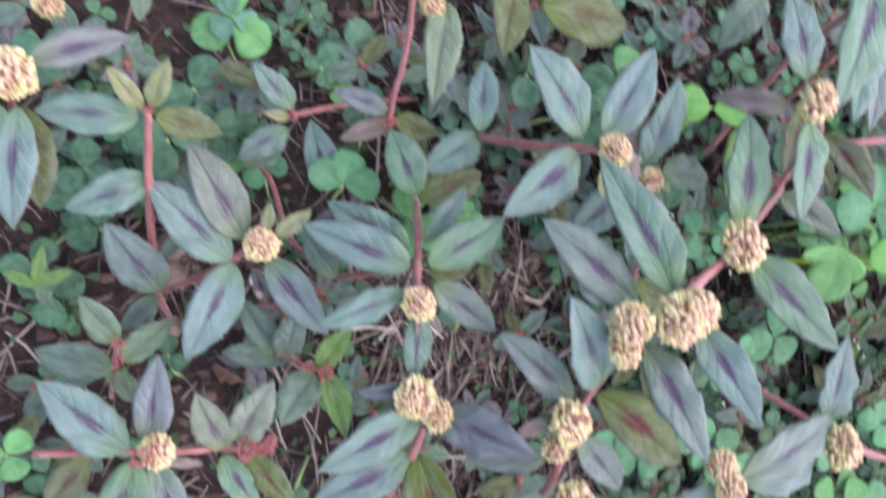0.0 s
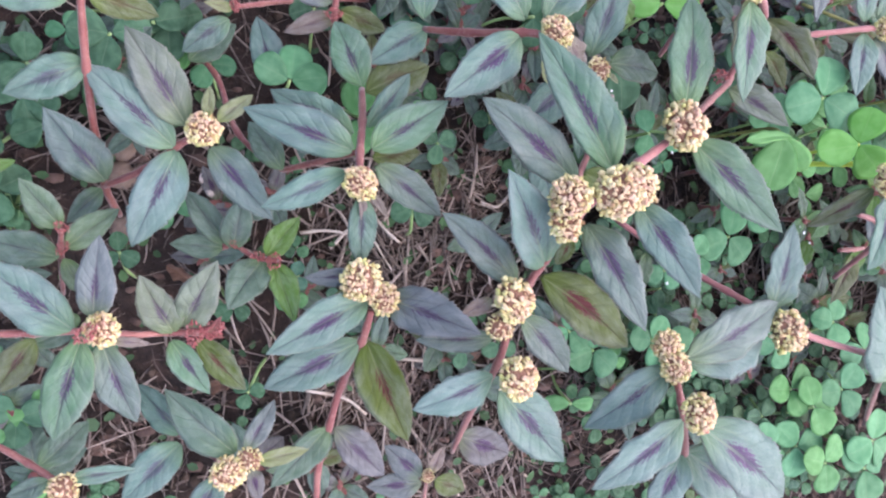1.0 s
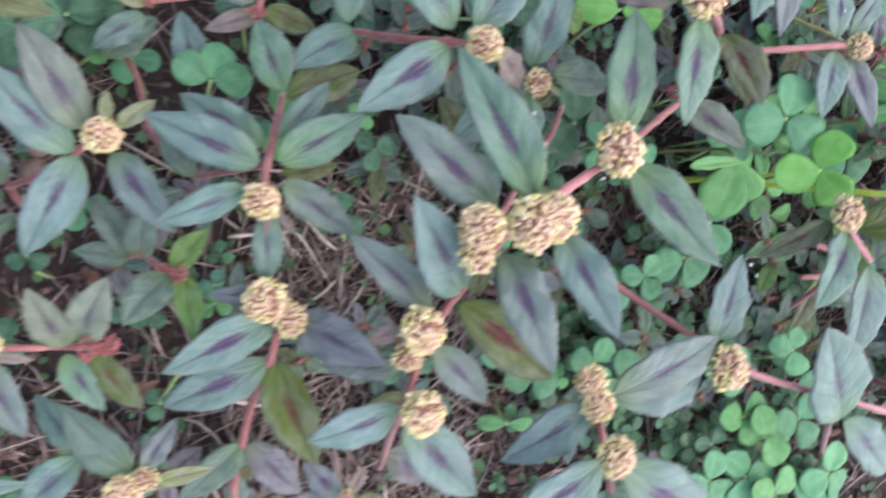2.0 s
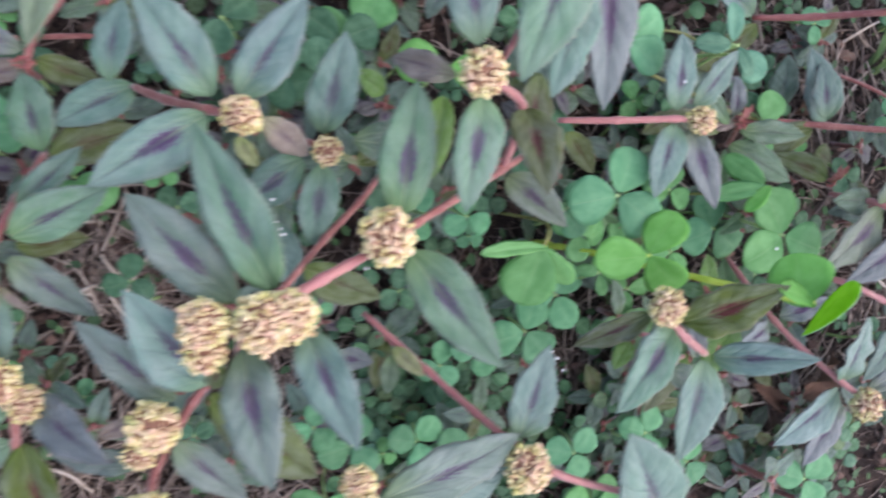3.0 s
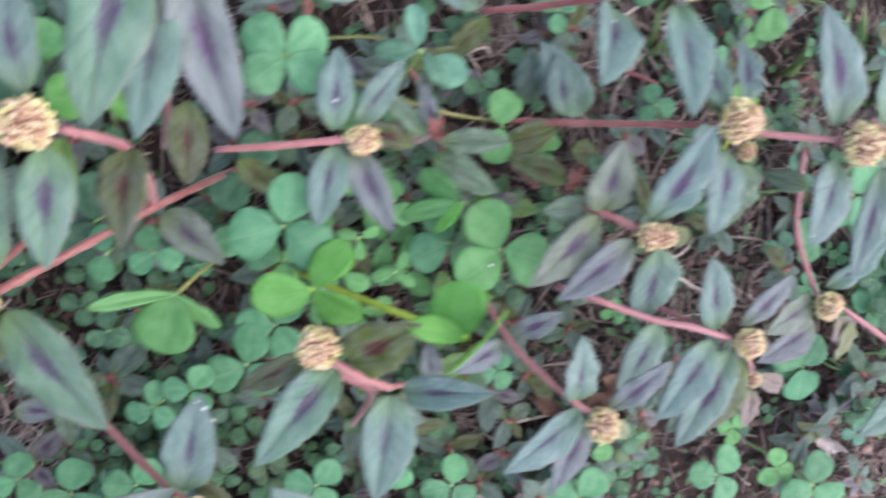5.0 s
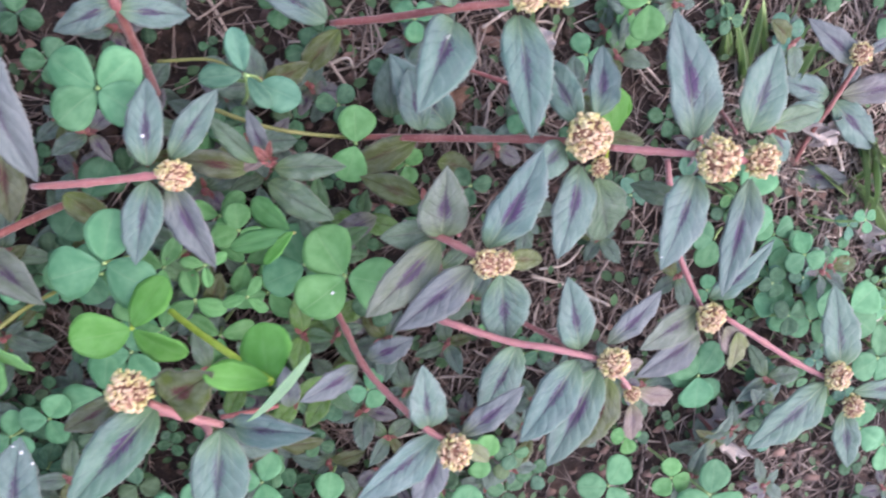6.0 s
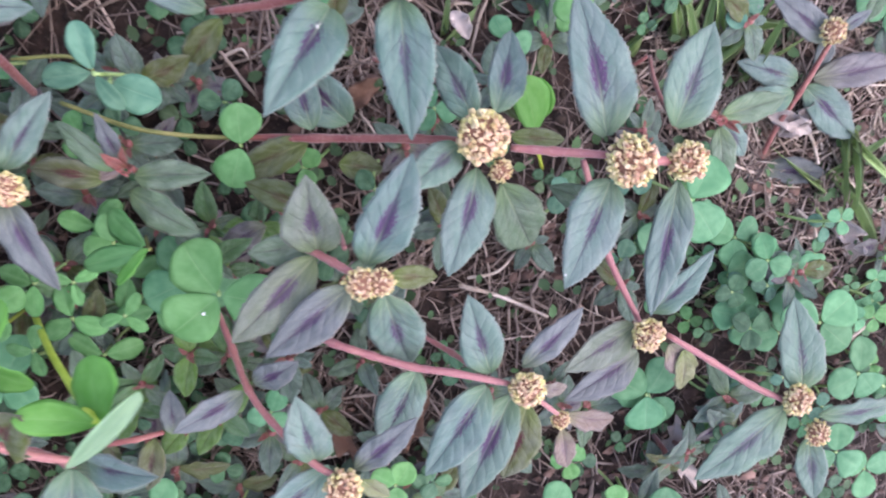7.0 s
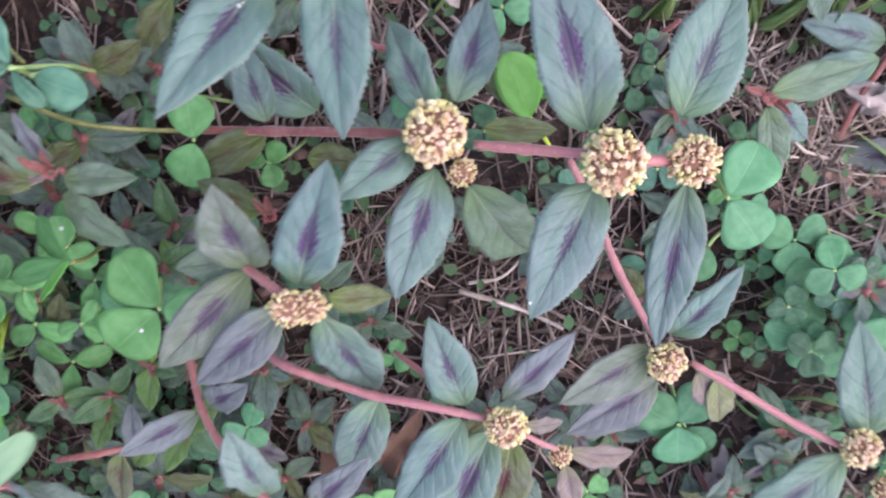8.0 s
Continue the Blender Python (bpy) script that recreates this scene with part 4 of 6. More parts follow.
leaf(plant, (73.4, 41.6, 38.0), (88.5, 37.5, 34.0), 8.1, "olive")
leaf(plant, (82.1, 70.3, 60.0), (75.1, 40.7, 64.0), 11.0, "striped")
cluster(plant, (77.1, 68.7, 62.0), 7.7)
stem(plant, 2.6, (53.5, -5.3, 36.0), (42.1, 6.6, 30.0), (37.9, 25.9, 20.0), (26.0, 38.9, 14.0))
leaf(plant, (113.1, 85.7, 40.0), (109.1, 62.1, 40.0), 14.4, "olive")
leaf(plant, (121.7, 78.0, 44.0), (156.5, 75.6, 40.0), 21.0, "olive")
leaf(plant, (196.7, 85.2, 60.0), (180.8, 64.8, 56.0), 13.1, "green")
plant = spurge_plant("reaching red spurge stem with a twin flower cluster")
stem(plant, 3.6, (294.8, 73.7, 44.0), (309.8, 73.2, 56.0), (324.7, 73.2, 72.0), (339.6, 73.3, 80.0))
cluster(plant, (343.2, 75.1, 86.0), 11.0)
cluster(plant, (351.1, 74.5, 86.0), 8.1)
leaf(plant, (325.2, 69.3, 74.0), (307.1, 44.7, 100.8), 15.9, "streaked")
leaf(plant, (341.2, 69.5, 82.0), (339.7, 36.5, 92.6), 14.5, "teal")
leaf(plant, (293.1, 74.3, 46.0), (271.2, 89.0, 44.0), 11.6, "streaked")
leaf(plant, (297.1, 71.6, 44.0), (284.9, 59.0, 36.0), 8.9, "olive")
leaf(plant, (325.1, 73.4, 74.0), (320.1, 89.0, 74.0), 8.2, "teal")
leaf(plant, (352.7, 71.3, 84.0), (366.0, 80.5, 84.0), 7.3, "teal")
leaf(plant, (312.4, 44.4, 40.0), (311.8, 62.8, 44.0), 11.3, "shaded")
plant = spurge_plant("thick red spurge stem with spreading grey leaves")
stem(plant, 4, (232.9, 88.6, 70.0), (236.8, 77.4, 66.0), (238.8, 67.6, 50.0), (240.9, 54.2, 20.0))
leaf(plant, (237.5, 77.8, 66.0), (220.2, 71.7, 62.0), 8.6, "streaked")
leaf(plant, (237.6, 75.9, 66.0), (255.0, 74.7, 62.0), 8.9, "streaked")
plant = spurge_plant("long red spurge stem with a large flower cluster")
stem(plant, 3.4, (297.5, 39.3, 46.0), (319.0, 37.5, 56.0), (344.6, 35.7, 72.0), (355.3, 34.6, 84.0))
stem(plant, 3.4, (365.5, 32.2, 86.0), (375.1, 30.7, 90.0), (386.5, 29.1, 96.0))
cluster(plant, (357.8, 35.6, 89.0), 13.4)
cluster(plant, (362.5, 26.7, 86.0), 6.5)
leaf(plant, (353.1, 33.9, 82.0), (337.1, 25.2, 94.0), 10.1, "teal")
leaf(plant, (357.4, 39.3, 84.0), (350.7, 58.9, 74.9), 10.4, "teal")
leaf(plant, (362.7, 41.2, 84.0), (372.2, 61.8, 70.0), 10.7, "streaked")
leaf(plant, (357.0, 27.7, 84.0), (346.0, 3.0, 92.2), 13.0, "streaked")
leaf(plant, (364.1, 22.8, 80.0), (378.1, 0.9, 57.1), 16.0, "green")
leaf(plant, (368.6, 34.6, 76.0), (385.4, 31.8, 70.0), 6.5, "olive")
leaf(plant, (318.1, 40.0, 56.0), (314.8, 58.4, 56.0), 10.5, "streaked")
leaf(plant, (316.6, 36.7, 52.0), (293.6, 29.4, 46.0), 10.4, "olive")
leaf(plant, (325.0, 29.2, 46.0), (338.6, 25.9, 40.0), 9.2, "olive")
plant = spurge_plant("tall spurge shoot with paired flower clusters and long leaves")
stem(plant, 3.6, (387.2, 28.8, 96.0), (396.5, 27.0, 98.0), (406.4, 25.8, 96.0))
stem(plant, 3, (385.0, 27.0, 84.0), (392.0, 13.0, 74.0), (398.0, -3.0, 67.0), (407.9, -25.1, 66.0))
cluster(plant, (390.4, 27.6, 101.0), 13.4)
cluster(plant, (406.4, 25.9, 98.0), 11.0)
leaf(plant, (387.3, 33.5, 94.0), (380.7, 68.0, 96.0), 16.2, "streaked")
leaf(plant, (406.4, 34.0, 92.0), (421.1, 59.3, 86.0), 16.0, "teal")
leaf(plant, (387.9, 22.5, 94.0), (372.2, -1.2, 101.6), 14.7, "streaked")
leaf(plant, (406.9, 20.2, 92.0), (400.5, -15.5, 88.0), 11.3, "streaked")
leaf(plant, (390.4, 15.0, 80.0), (379.9, 19.6, 70.0), 7.6, "green")
stem(plant, 2.2, (417.9, 32.6, 70.0), (422.2, 44.5, 50.0), (427.4, 53.4, 36.0))
plant = spurge_plant("small spurge shoot with a red growing tip")
growing_tip(plant, (437.6, 32.8, 61.0), 4.0)
stem(plant, 2.4, (440.9, 30.2, 56.0), (436.4, 33.5, 60.0), (436.6, 35.2, 50.0))
leaf(plant, (438.4, 30.5, 58.0), (442.1, 11.9, 54.0), 8.5, "green")
leaf(plant, (439.4, 31.8, 58.0), (450.6, 20.5, 52.0), 7.5, "teal")
leaf(plant, (439.4, 33.8, 58.0), (466.4, 37.6, 50.0), 9.7, "green")
leaf(plant, (438.5, 32.6, 60.0), (441.6, 28.6, 64.0), 2.0, "red")
leaf(plant, (437.1, 34.1, 60.0), (430.9, 36.2, 63.0), 2.2, "red")
leaf(plant, (439.1, 31.9, 60.0), (443.3, 31.8, 62.0), 1.4, "red")
stem(plant, 2, (418.9, 50.5, 40.0), (422.8, 53.3, 44.0))
leaf(plant, (419.7, 50.3, 42.0), (413.8, 43.9, 36.0), 5.8, "mauve")
plant = spurge_plant("spurge stem with a small flower cluster beside dry straw")
stem(plant, 2.8, (482.2, 53.7, 50.0), (476.8, 38.0, 42.0), (471.4, 27.4, 38.0), (469.8, 14.3, 30.0))
cluster(plant, (481.2, 56.5, 52.0), 8.8)
leaf(plant, (476.1, 42.6, 42.0), (453.7, 49.5, 43.0), 10.8, "streaked")
leaf(plant, (474.7, 38.2, 42.0), (447.8, 34.6, 44.0), 9.8, "teal")
leaf(plant, (478.2, 40.3, 42.0), (497.6, 21.5, 42.0), 13.0, "streaked")
leaf(plant, (470.2, 13.2, 32.0), (492.5, 9.8, 35.0), 10.0, "purple")
leaf(plant, (469.3, 12.7, 30.0), (460.0, -1.1, 26.0), 6.9, "purple")
leaf(plant, (481.7, 53.9, 48.0), (463.7, 70.1, 46.0), 10.7, "purple")
leaf(plant, (480.4, 42.2, 44.0), (514.0, 45.3, 44.0), 11.5, "mauve")
leaf(plant, (484.1, 57.2, 52.0), (493.3, 61.9, 54.0), 4.4, "purple")
leaf(plant, (482.2, 56.0, 48.0), (483.4, 42.1, 40.0), 6.4, "purple")
plant = spurge_plant("spurge shoot with rust-tinted leaves and a flower cluster")
growing_tip(plant, (316.6, 18.1, 62.0), 4.1)
stem(plant, 3.2, (308.0, 14.1, 70.0), (313.3, 11.9, 82.0), (318.9, 8.9, 88.0), (323.2, 6.2, 91.0))
stem(plant, 2.4, (321.7, 13.4, 60.0), (322.5, 9.8, 76.0))
cluster(plant, (324.6, 4.4, 95.0), 8.2)
cluster(plant, (328.9, 4.3, 95.0), 7.5)
leaf(plant, (315.5, 11.2, 84.0), (314.5, 31.4, 98.6), 14.5, "greyed")
leaf(plant, (314.5, 9.9, 84.0), (292.6, -8.8, 85.2), 12.7, "greyed")
leaf(plant, (326.5, 8.1, 91.0), (337.8, 34.3, 105.4), 13.4, "streaked")
leaf(plant, (321.9, 2.6, 90.0), (299.9, -13.2, 86.3), 11.5, "purple")
leaf(plant, (330.2, 0.1, 90.0), (337.7, -26.5, 68.7), 15.4, "streaked")
leaf(plant, (314.4, 12.6, 80.0), (298.7, 12.0, 81.0), 9.1, "green")
leaf(plant, (332.0, 4.5, 90.0), (344.8, 1.3, 84.0), 6.7, "olive")
leaf(plant, (316.7, 18.3, 62.0), (314.4, 23.7, 68.0), 2.5, "red")
leaf(plant, (316.6, 18.1, 62.0), (317.7, 24.0, 68.0), 2.6, "red")
leaf(plant, (314.6, 19.1, 62.0), (298.3, 27.3, 54.0), 8.8, "olive")
leaf(plant, (302.5, 14.6, 54.0), (287.4, 8.0, 48.0), 8.1, "mauve")
stem(plant, 2.2, (303.5, 24.8, 46.0), (307.5, 17.5, 56.0))
plant = spurge_plant("long pink spurge stem with several leaf pairs")
stem(plant, 3.2, (308.7, -12.4, 66.0), (317.1, -15.6, 74.0), (327.0, -19.9, 76.0), (337.3, -23.9, 78.0), (347.2, -26.2, 80.0), (363.2, -31.9, 80.0))
stem(plant, 2.4, (341.8, -20.4, 60.0), (349.8, -24.9, 68.0), (355.3, -28.1, 78.0))
stem(plant, 2.2, (371.4, -38.8, 76.0), (381.1, -49.5, 66.0))
cluster(plant, (366.9, -32.9, 83.0), 10.0)
cluster(plant, (381.0, -50.5, 67.0), 6.0)
leaf(plant, (358.1, -28.6, 78.0), (352.1, -4.2, 84.5), 12.4, "streaked")
leaf(plant, (356.9, -32.3, 78.0), (338.1, -56.4, 76.0), 14.1, "streaked")
leaf(plant, (367.0, -27.9, 79.0), (384.6, -12.8, 80.6), 8.4, "purple")
leaf(plant, (319.1, -49.0, 80.1), (335.6, -33.3, 89.3), 8.6, "purple")
leaf(plant, (338.3, -25.3, 77.0), (326.6, -48.3, 72.0), 13.1, "streaked")
leaf(plant, (363.6, -35.9, 78.0), (349.0, -69.0, 70.0), 14.8, "streaked")
leaf(plant, (368.3, -40.0, 76.0), (362.5, -66.8, 66.0), 13.5, "bronze")
leaf(plant, (382.8, -49.8, 66.0), (402.1, -57.5, 57.0), 7.7, "rosy")
leaf(plant, (382.4, -55.1, 64.0), (385.3, -71.1, 58.0), 7.3, "rosy")
leaf(plant, (371.7, -35.5, 78.0), (381.3, -37.7, 74.0), 5.3, "rosy")
plant = spurge_plant("spurge runner with a pink flower cluster over clover")
stem(plant, 3, (414.0, -27.7, 70.0), (427.3, -37.4, 72.0), (439.0, -45.9, 74.0), (449.9, -52.3, 76.0))
cluster(plant, (407.8, -26.7, 71.0), 10.2)
leaf(plant, (405.6, -24.9, 66.0), (380.4, -33.3, 73.7), 12.7, "greyed")
leaf(plant, (406.4, -33.2, 66.0), (382.5, -45.1, 66.7), 11.8, "purple")
leaf(plant, (410.3, -21.1, 67.0), (421.7, -0.4, 84.0), 10.5, "streaked")
leaf(plant, (416.9, -32.5, 66.0), (426.5, -45.7, 58.0), 10.9, "rosy")
leaf(plant, (421.4, -34.9, 66.0), (425.5, -52.0, 56.0), 8.1, "young")
plant = spurge_plant("spurge shoot end with a double flower cluster")
cluster(plant, (451.0, -50.5, 79.0), 10.1)
cluster(plant, (458.5, -62.9, 78.0), 8.6)
leaf(plant, (455.3, -49.5, 75.0), (452.7, -19.9, 74.4), 14.9, "teal")
leaf(plant, (449.3, -54.4, 75.0), (421.2, -74.7, 72.0), 14.6, "teal")
leaf(plant, (461.3, -58.7, 75.0), (490.0, -58.6, 74.0), 8.6, "teal")
leaf(plant, (459.0, -66.7, 73.0), (460.6, -87.6, 74.0), 10.5, "teal")
leaf(plant, (448.1, -67.9, 50.0), (435.8, -63.5, 46.0), 6.8, "shaded")
plant = spurge_plant("red spurge stem with small flat leaves")
stem(plant, 3, (286.1, -8.9, 50.0), (289.7, -18.7, 58.0), (293.2, -28.0, 66.0), (298.5, -35.4, 72.0), (308.4, -45.5, 80.0), (314.5, -49.7, 82.0))
cluster(plant, (315.3, -52.1, 84.0), 11.1)
leaf(plant, (291.6, -28.8, 65.0), (273.4, -34.6, 72.5), 9.0, "purple")
leaf(plant, (294.9, -26.6, 66.0), (307.5, -19.3, 74.0), 8.6, "purple")
leaf(plant, (309.2, -45.8, 79.0), (306.3, -22.6, 90.3), 11.9, "streaked")
leaf(plant, (312.5, -49.7, 75.0), (286.4, -65.9, 76.4), 13.4, "streaked")
leaf(plant, (314.0, -53.0, 74.0), (305.4, -76.5, 70.1), 11.5, "purple")
leaf(plant, (270.7, -41.5, 56.0), (270.7, -29.0, 54.0), 7.6, "purple")
leaf(plant, (320.4, -52.5, 80.0), (327.8, -61.0, 76.0), 5.9, "young")
stem(plant, 2.8, (250.1, -40.9, 58.0), (260.1, -41.4, 56.0), (267.4, -41.3, 54.0))
leaf(plant, (264.4, -43.9, 52.0), (258.6, -62.3, 46.0), 8.5, "bronze")
leaf(plant, (269.9, -30.4, 50.0), (267.2, -27.5, 40.0), 5.4, "shaded")
plant = spurge_plant("spurge shoot with a big pink-cream flower cluster at the thicket's edge")
stem(plant, 3, (-26.3, 42.9, 56.0), (-26.8, 35.1, 40.0), (-26.5, 23.7, 12.0))
cluster(plant, (-25.4, 44.9, 60.0), 12.1)
cluster(plant, (-18.1, 64.1, 50.0), 7.7)
leaf(plant, (-21.9, 48.7, 56.0), (0.7, 57.1, 52.0), 8.8, "purple")
leaf(plant, (-25.0, 38.1, 54.0), (-27.2, 9.9, 50.0), 11.4, "streaked")
leaf(plant, (-23.8, 38.5, 52.0), (-21.7, 15.0, 44.0), 11.5, "olive")
leaf(plant, (-27.9, 38.0, 54.0), (-39.0, 20.2, 48.0), 9.6, "teal")
plant = spurge_plant("bright green weed seedling with narrow leaves at the thicket's edge")
stem(plant, 1.6, (-24.7, -3.6, 30.0), (-26.0, -4.1, 16.0), (-27.1, -5.2, 4.0))
leaf(plant, (-24.7, -3.6, 30.0), (-15.9, -0.6, 32.0), 3.8, "bright")
leaf(plant, (-24.5, -3.4, 31.0), (-22.5, 6.3, 34.0), 3.7, "bright")
leaf(plant, (-24.9, -3.9, 30.0), (-32.9, -0.2, 28.0), 3.6, "bright")
leaf(plant, (-24.8, -4.1, 29.0), (-21.4, -10.8, 24.0), 3.8, "green")

# ---- clover leaves between the plants ----
clover((245.3, -95.3, 38.0), 11.3, (52, 172, 292,), "fresh")
clover((281.3, -119.6, 44.0), 13.1, (81, 201, 321,), "mid")
clover((229.7, -117.2, 38.0), 11.4, (71, 191, 311,), "mid")
clover((244.9, -117.0, 40.0), 12.1, (11, 131, 251,), "mid")
clover((58.5, 22.2, 30.0), 11.5, (76, 151, 6,), "mid")
clover((226.9, 11.4, 74.0), 14.5, (73, 193, 326,), "mid")
clover((137.0, 42.2, 42.0), 9.4, (84, 266,), "dark")
clover((147.2, 42.9, 40.0), 11.1, (99, 204,), "dark")
clover((192.3, -75.9, 40.0), 11.1, (95, 215, 335,), "mid")
clover((320.9, -87.9, 56.0), 12.0, (54, 164, 294,), "mid")
clover((191.9, 3.3, 46.0), 8.3, (101, 216, 341,), "mid")
clover((178.9, 3.8, 44.0), 8.4, (101, 251,), "mid")
clover((219.1, 25.8, 42.0), 13.6, (62, 232,), "dark")
clover((279.8, 1.0, 50.0), 13.7, (110, 200, 330,), "mid")
clover((228.0, -1.1, 50.0), 9.1, (30, 150, 270,), "fresh")
clover((289.6, 0.4, 71.0), 16.0, (118, 215, 343,), "fresh", 1.02)
clover((298.5, 36.9, 51.0), 11.9, (88, 250,), "fresh")
clover((267.5, 58.2, 69.0), 12.3, (101, 183,), "blue", .55)
clover((267.9, 57.7, 70.5), 10.4, (303,), "blue", .5)
clover((270.5, 55.8, 67.0), 12.6, (334,), "blue", .8)
clover((473.2, -35.3, 59.0), 13.9, (32, 317, 162,), "mid")
clover((419.5, -57.9, 46.0), 12.4, (151, 276, 311,), "mid")
clover((427.7, 9.6, 60.0), 15.4, (54, 304,), "mid")
clover((458.7, -16.6, 48.0), 10.9, (73, 183, 303,), "mid")
clover((452.7, -33.8, 46.0), 10.5, (62, 162, 282,), "mid")
clover((470.2, -23.8, 48.0), 12.9, (33, 143, 263,), "mid")
clover((467.5, -41.8, 46.0), 10.4, (82, 192, 322,), "mid")
clover((495.3, -58.8, 50.0), 12.7, (82, 202, 312,), "mid")
clover((484.1, -84.6, 54.0), 11.0, (90, 210, 320,), "mid")
clover((497.1, -94.2, 52.0), 10.6, (20, 140, 260,), "mid")
clover((450.8, -6.6, 46.0), 9.9, (24, 154, 264,), "mid")
clover((261.5, -6.7, 52.0), 7.4, (52, 192, 322,), "fresh", .52)
clover((250.6, 4.8, 54.0), 7.1, (23, 163, 273,), "fresh", .52)
clover((236.3, -13.7, 50.0), 7.6, (72, 172, 282,), "fresh", .6)
clover((331.5, -69.6, 54.0), 8.5, (50, 140, 270,), "fresh")
clover((429.8, -7.1, 40.0), 11.4, (154, 244,), "mid")
clover((218.1, 7.0, 60.0), 9.7, (53, 183, 303,), "mid")
clover((395.6, 75.5, 56.0), 11.7, (268, 148,), "fresh")
clover((261.3, 13.6, 50.0), 8.6, (94, 194, 324,), "fresh")
clover((512.1, 67.6, 40.0), 14.1, (58, 198, 298,), "mid")
clover((259.9, -69.4, 46.0), 9.9, (64, 164, 284,), "mid")
clover((252.4, -102.2, 42.0), 12.0, (22, 102, 292,), "fresh")
clover((267.7, -97.6, 42.0), 11.9, (52, 182, 302,), "mid")
clover((254.9, -124.2, 44.0), 12.5, (50, 160, 280,), "fresh")
clover((278.5, -131.1, 42.0), 14.1, (20, 130, 270,), "mid")
clover((215.8, -34.1, 40.0), 13.5, (77, 197, 317,), "mid")
clover((225.4, -22.0, 42.0), 12.2, (58, 178, 298,), "mid")
clover((161.2, -71.4, 30.0), 11.4, (84, 194, 314,), "mid")
clover((154.5, -90.9, 24.0), 11.1, (-8, 172,), "fresh", .55)
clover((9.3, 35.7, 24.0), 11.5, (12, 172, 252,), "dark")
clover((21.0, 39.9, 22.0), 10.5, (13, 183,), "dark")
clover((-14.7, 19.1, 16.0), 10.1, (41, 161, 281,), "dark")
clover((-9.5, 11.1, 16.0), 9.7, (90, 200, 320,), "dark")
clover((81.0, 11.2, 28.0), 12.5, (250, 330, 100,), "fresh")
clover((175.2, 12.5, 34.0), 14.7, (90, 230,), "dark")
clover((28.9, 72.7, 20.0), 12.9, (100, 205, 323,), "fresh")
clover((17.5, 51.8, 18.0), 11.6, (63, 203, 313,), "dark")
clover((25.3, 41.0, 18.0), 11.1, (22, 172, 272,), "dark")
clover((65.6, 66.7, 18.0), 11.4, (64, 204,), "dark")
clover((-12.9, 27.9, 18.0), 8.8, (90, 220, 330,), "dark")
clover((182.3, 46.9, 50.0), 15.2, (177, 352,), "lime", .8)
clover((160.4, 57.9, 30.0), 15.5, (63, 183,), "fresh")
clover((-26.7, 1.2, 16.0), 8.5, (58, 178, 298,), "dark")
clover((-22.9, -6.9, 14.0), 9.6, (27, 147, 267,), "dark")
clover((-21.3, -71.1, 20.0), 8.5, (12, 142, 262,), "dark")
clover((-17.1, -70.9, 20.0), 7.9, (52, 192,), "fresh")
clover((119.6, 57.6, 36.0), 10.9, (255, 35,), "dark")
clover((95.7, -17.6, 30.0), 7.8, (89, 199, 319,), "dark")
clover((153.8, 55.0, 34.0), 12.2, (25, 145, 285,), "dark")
clover((230.3, 56.1, 70.0), 13.2, (38, 140, 218, 322,), "mid")
clover((379.9, -91.0, 50.0), 12.1, (51, 171, 291,), "mid")
clover((416.4, -54.6, 50.0), 13.8, (54, 144, 274,), "mid")
clover((417.5, -98.8, 56.0), 13.8, (81, 201, 321,), "mid")
clover((199.2, -40.1, 40.0), 8.8, (53, 173, 293,), "mid")
clover((187.4, -44.6, 38.0), 7.9, (83, 193, 313,), "mid")
clover((148.0, -62.7, 36.0), 8.5, (81, 191, 311,), "mid")
clover((180.7, -68.8, 38.0), 9.8, (51, 171, 291,), "mid")
clover((235.0, -75.8, 42.0), 10.3, (51, 171, 291,), "mid")
clover((280.6, -83.0, 42.0), 10.8, (81, 191, 311,), "mid")


# ---- taller sorrel plants with lime stalks and folded leaflets ----
def sorrel(label):
    return thing("sorrel", label, "sorrel", "sorrel plants")


def runner(plant, width, *points, surface=None):
    line = [p * MM for p in glide(points, 6)]
    return part("stalk", mesh_of("stalk", *tube(line, [width * MM * 0.5] * len(line), 7), surface or LIME), plant)


def sorrel_leaflet(plant, base, tip, width, tone, roll=0.0, up=(-0.22, -0.05, 1.0)):
    return part("leaflet", SORREL_MESHES[rnd.randrange(3)], plant, "", along(base, tip, width, roll, up), tint(CLOVER_TONES[tone], 0.06))


plant = sorrel("lime-green sorrel with an arching stalk and a pale folded leaflet")
runner(plant, 1.9, (224.0, -9.0, 5.0), (228.0, -6.0, 21.0), (245.1, -10.1, 64.7), (265.9, -15.2, 109.1))
sorrel_leaflet(plant, (265.8, -16.6, 105.5), (265.0, -2.4, 102.0), 16.5, "lime", 0, (-0.68, 0.05, 0.73))
sorrel_leaflet(plant, (265.9, -15.2, 109.1), (251.3, -10.5, 112.1), 7.8, "lime", 0, (0.50, 1.70, 1.90))
folded = blade_mesh("leaflet", heart_outline, 20, 8, fold=0.12, arch=0.04, twist=0.05, cup=0.05, thick=0.010, seed=66, material=PALE_FACE)
folded.materials.append(LIME_FACE)
folded.polygons.foreach_set("material_index", [1 if p.normal.z < -0.3 else 0 for p in folded.polygons])
part("leaflet", folded, plant, "folded leaflet, lime-green on one face and pale on the other", along((259.7, -22.8, 112.2), (275.5, -9.0, 111.0), 16.5, 0, (0.65, -0.68, 0.40)))
plant = sorrel("bright green sorrel leaf with one leaflet folded on edge")
runner(plant, 1.1, (198.9, -3.4, 84.0), (206.5, 1.5, 72.0), (213.0, 3.0, 50.0), (215.0, 4.0, 8.0), surface=OLIVE)
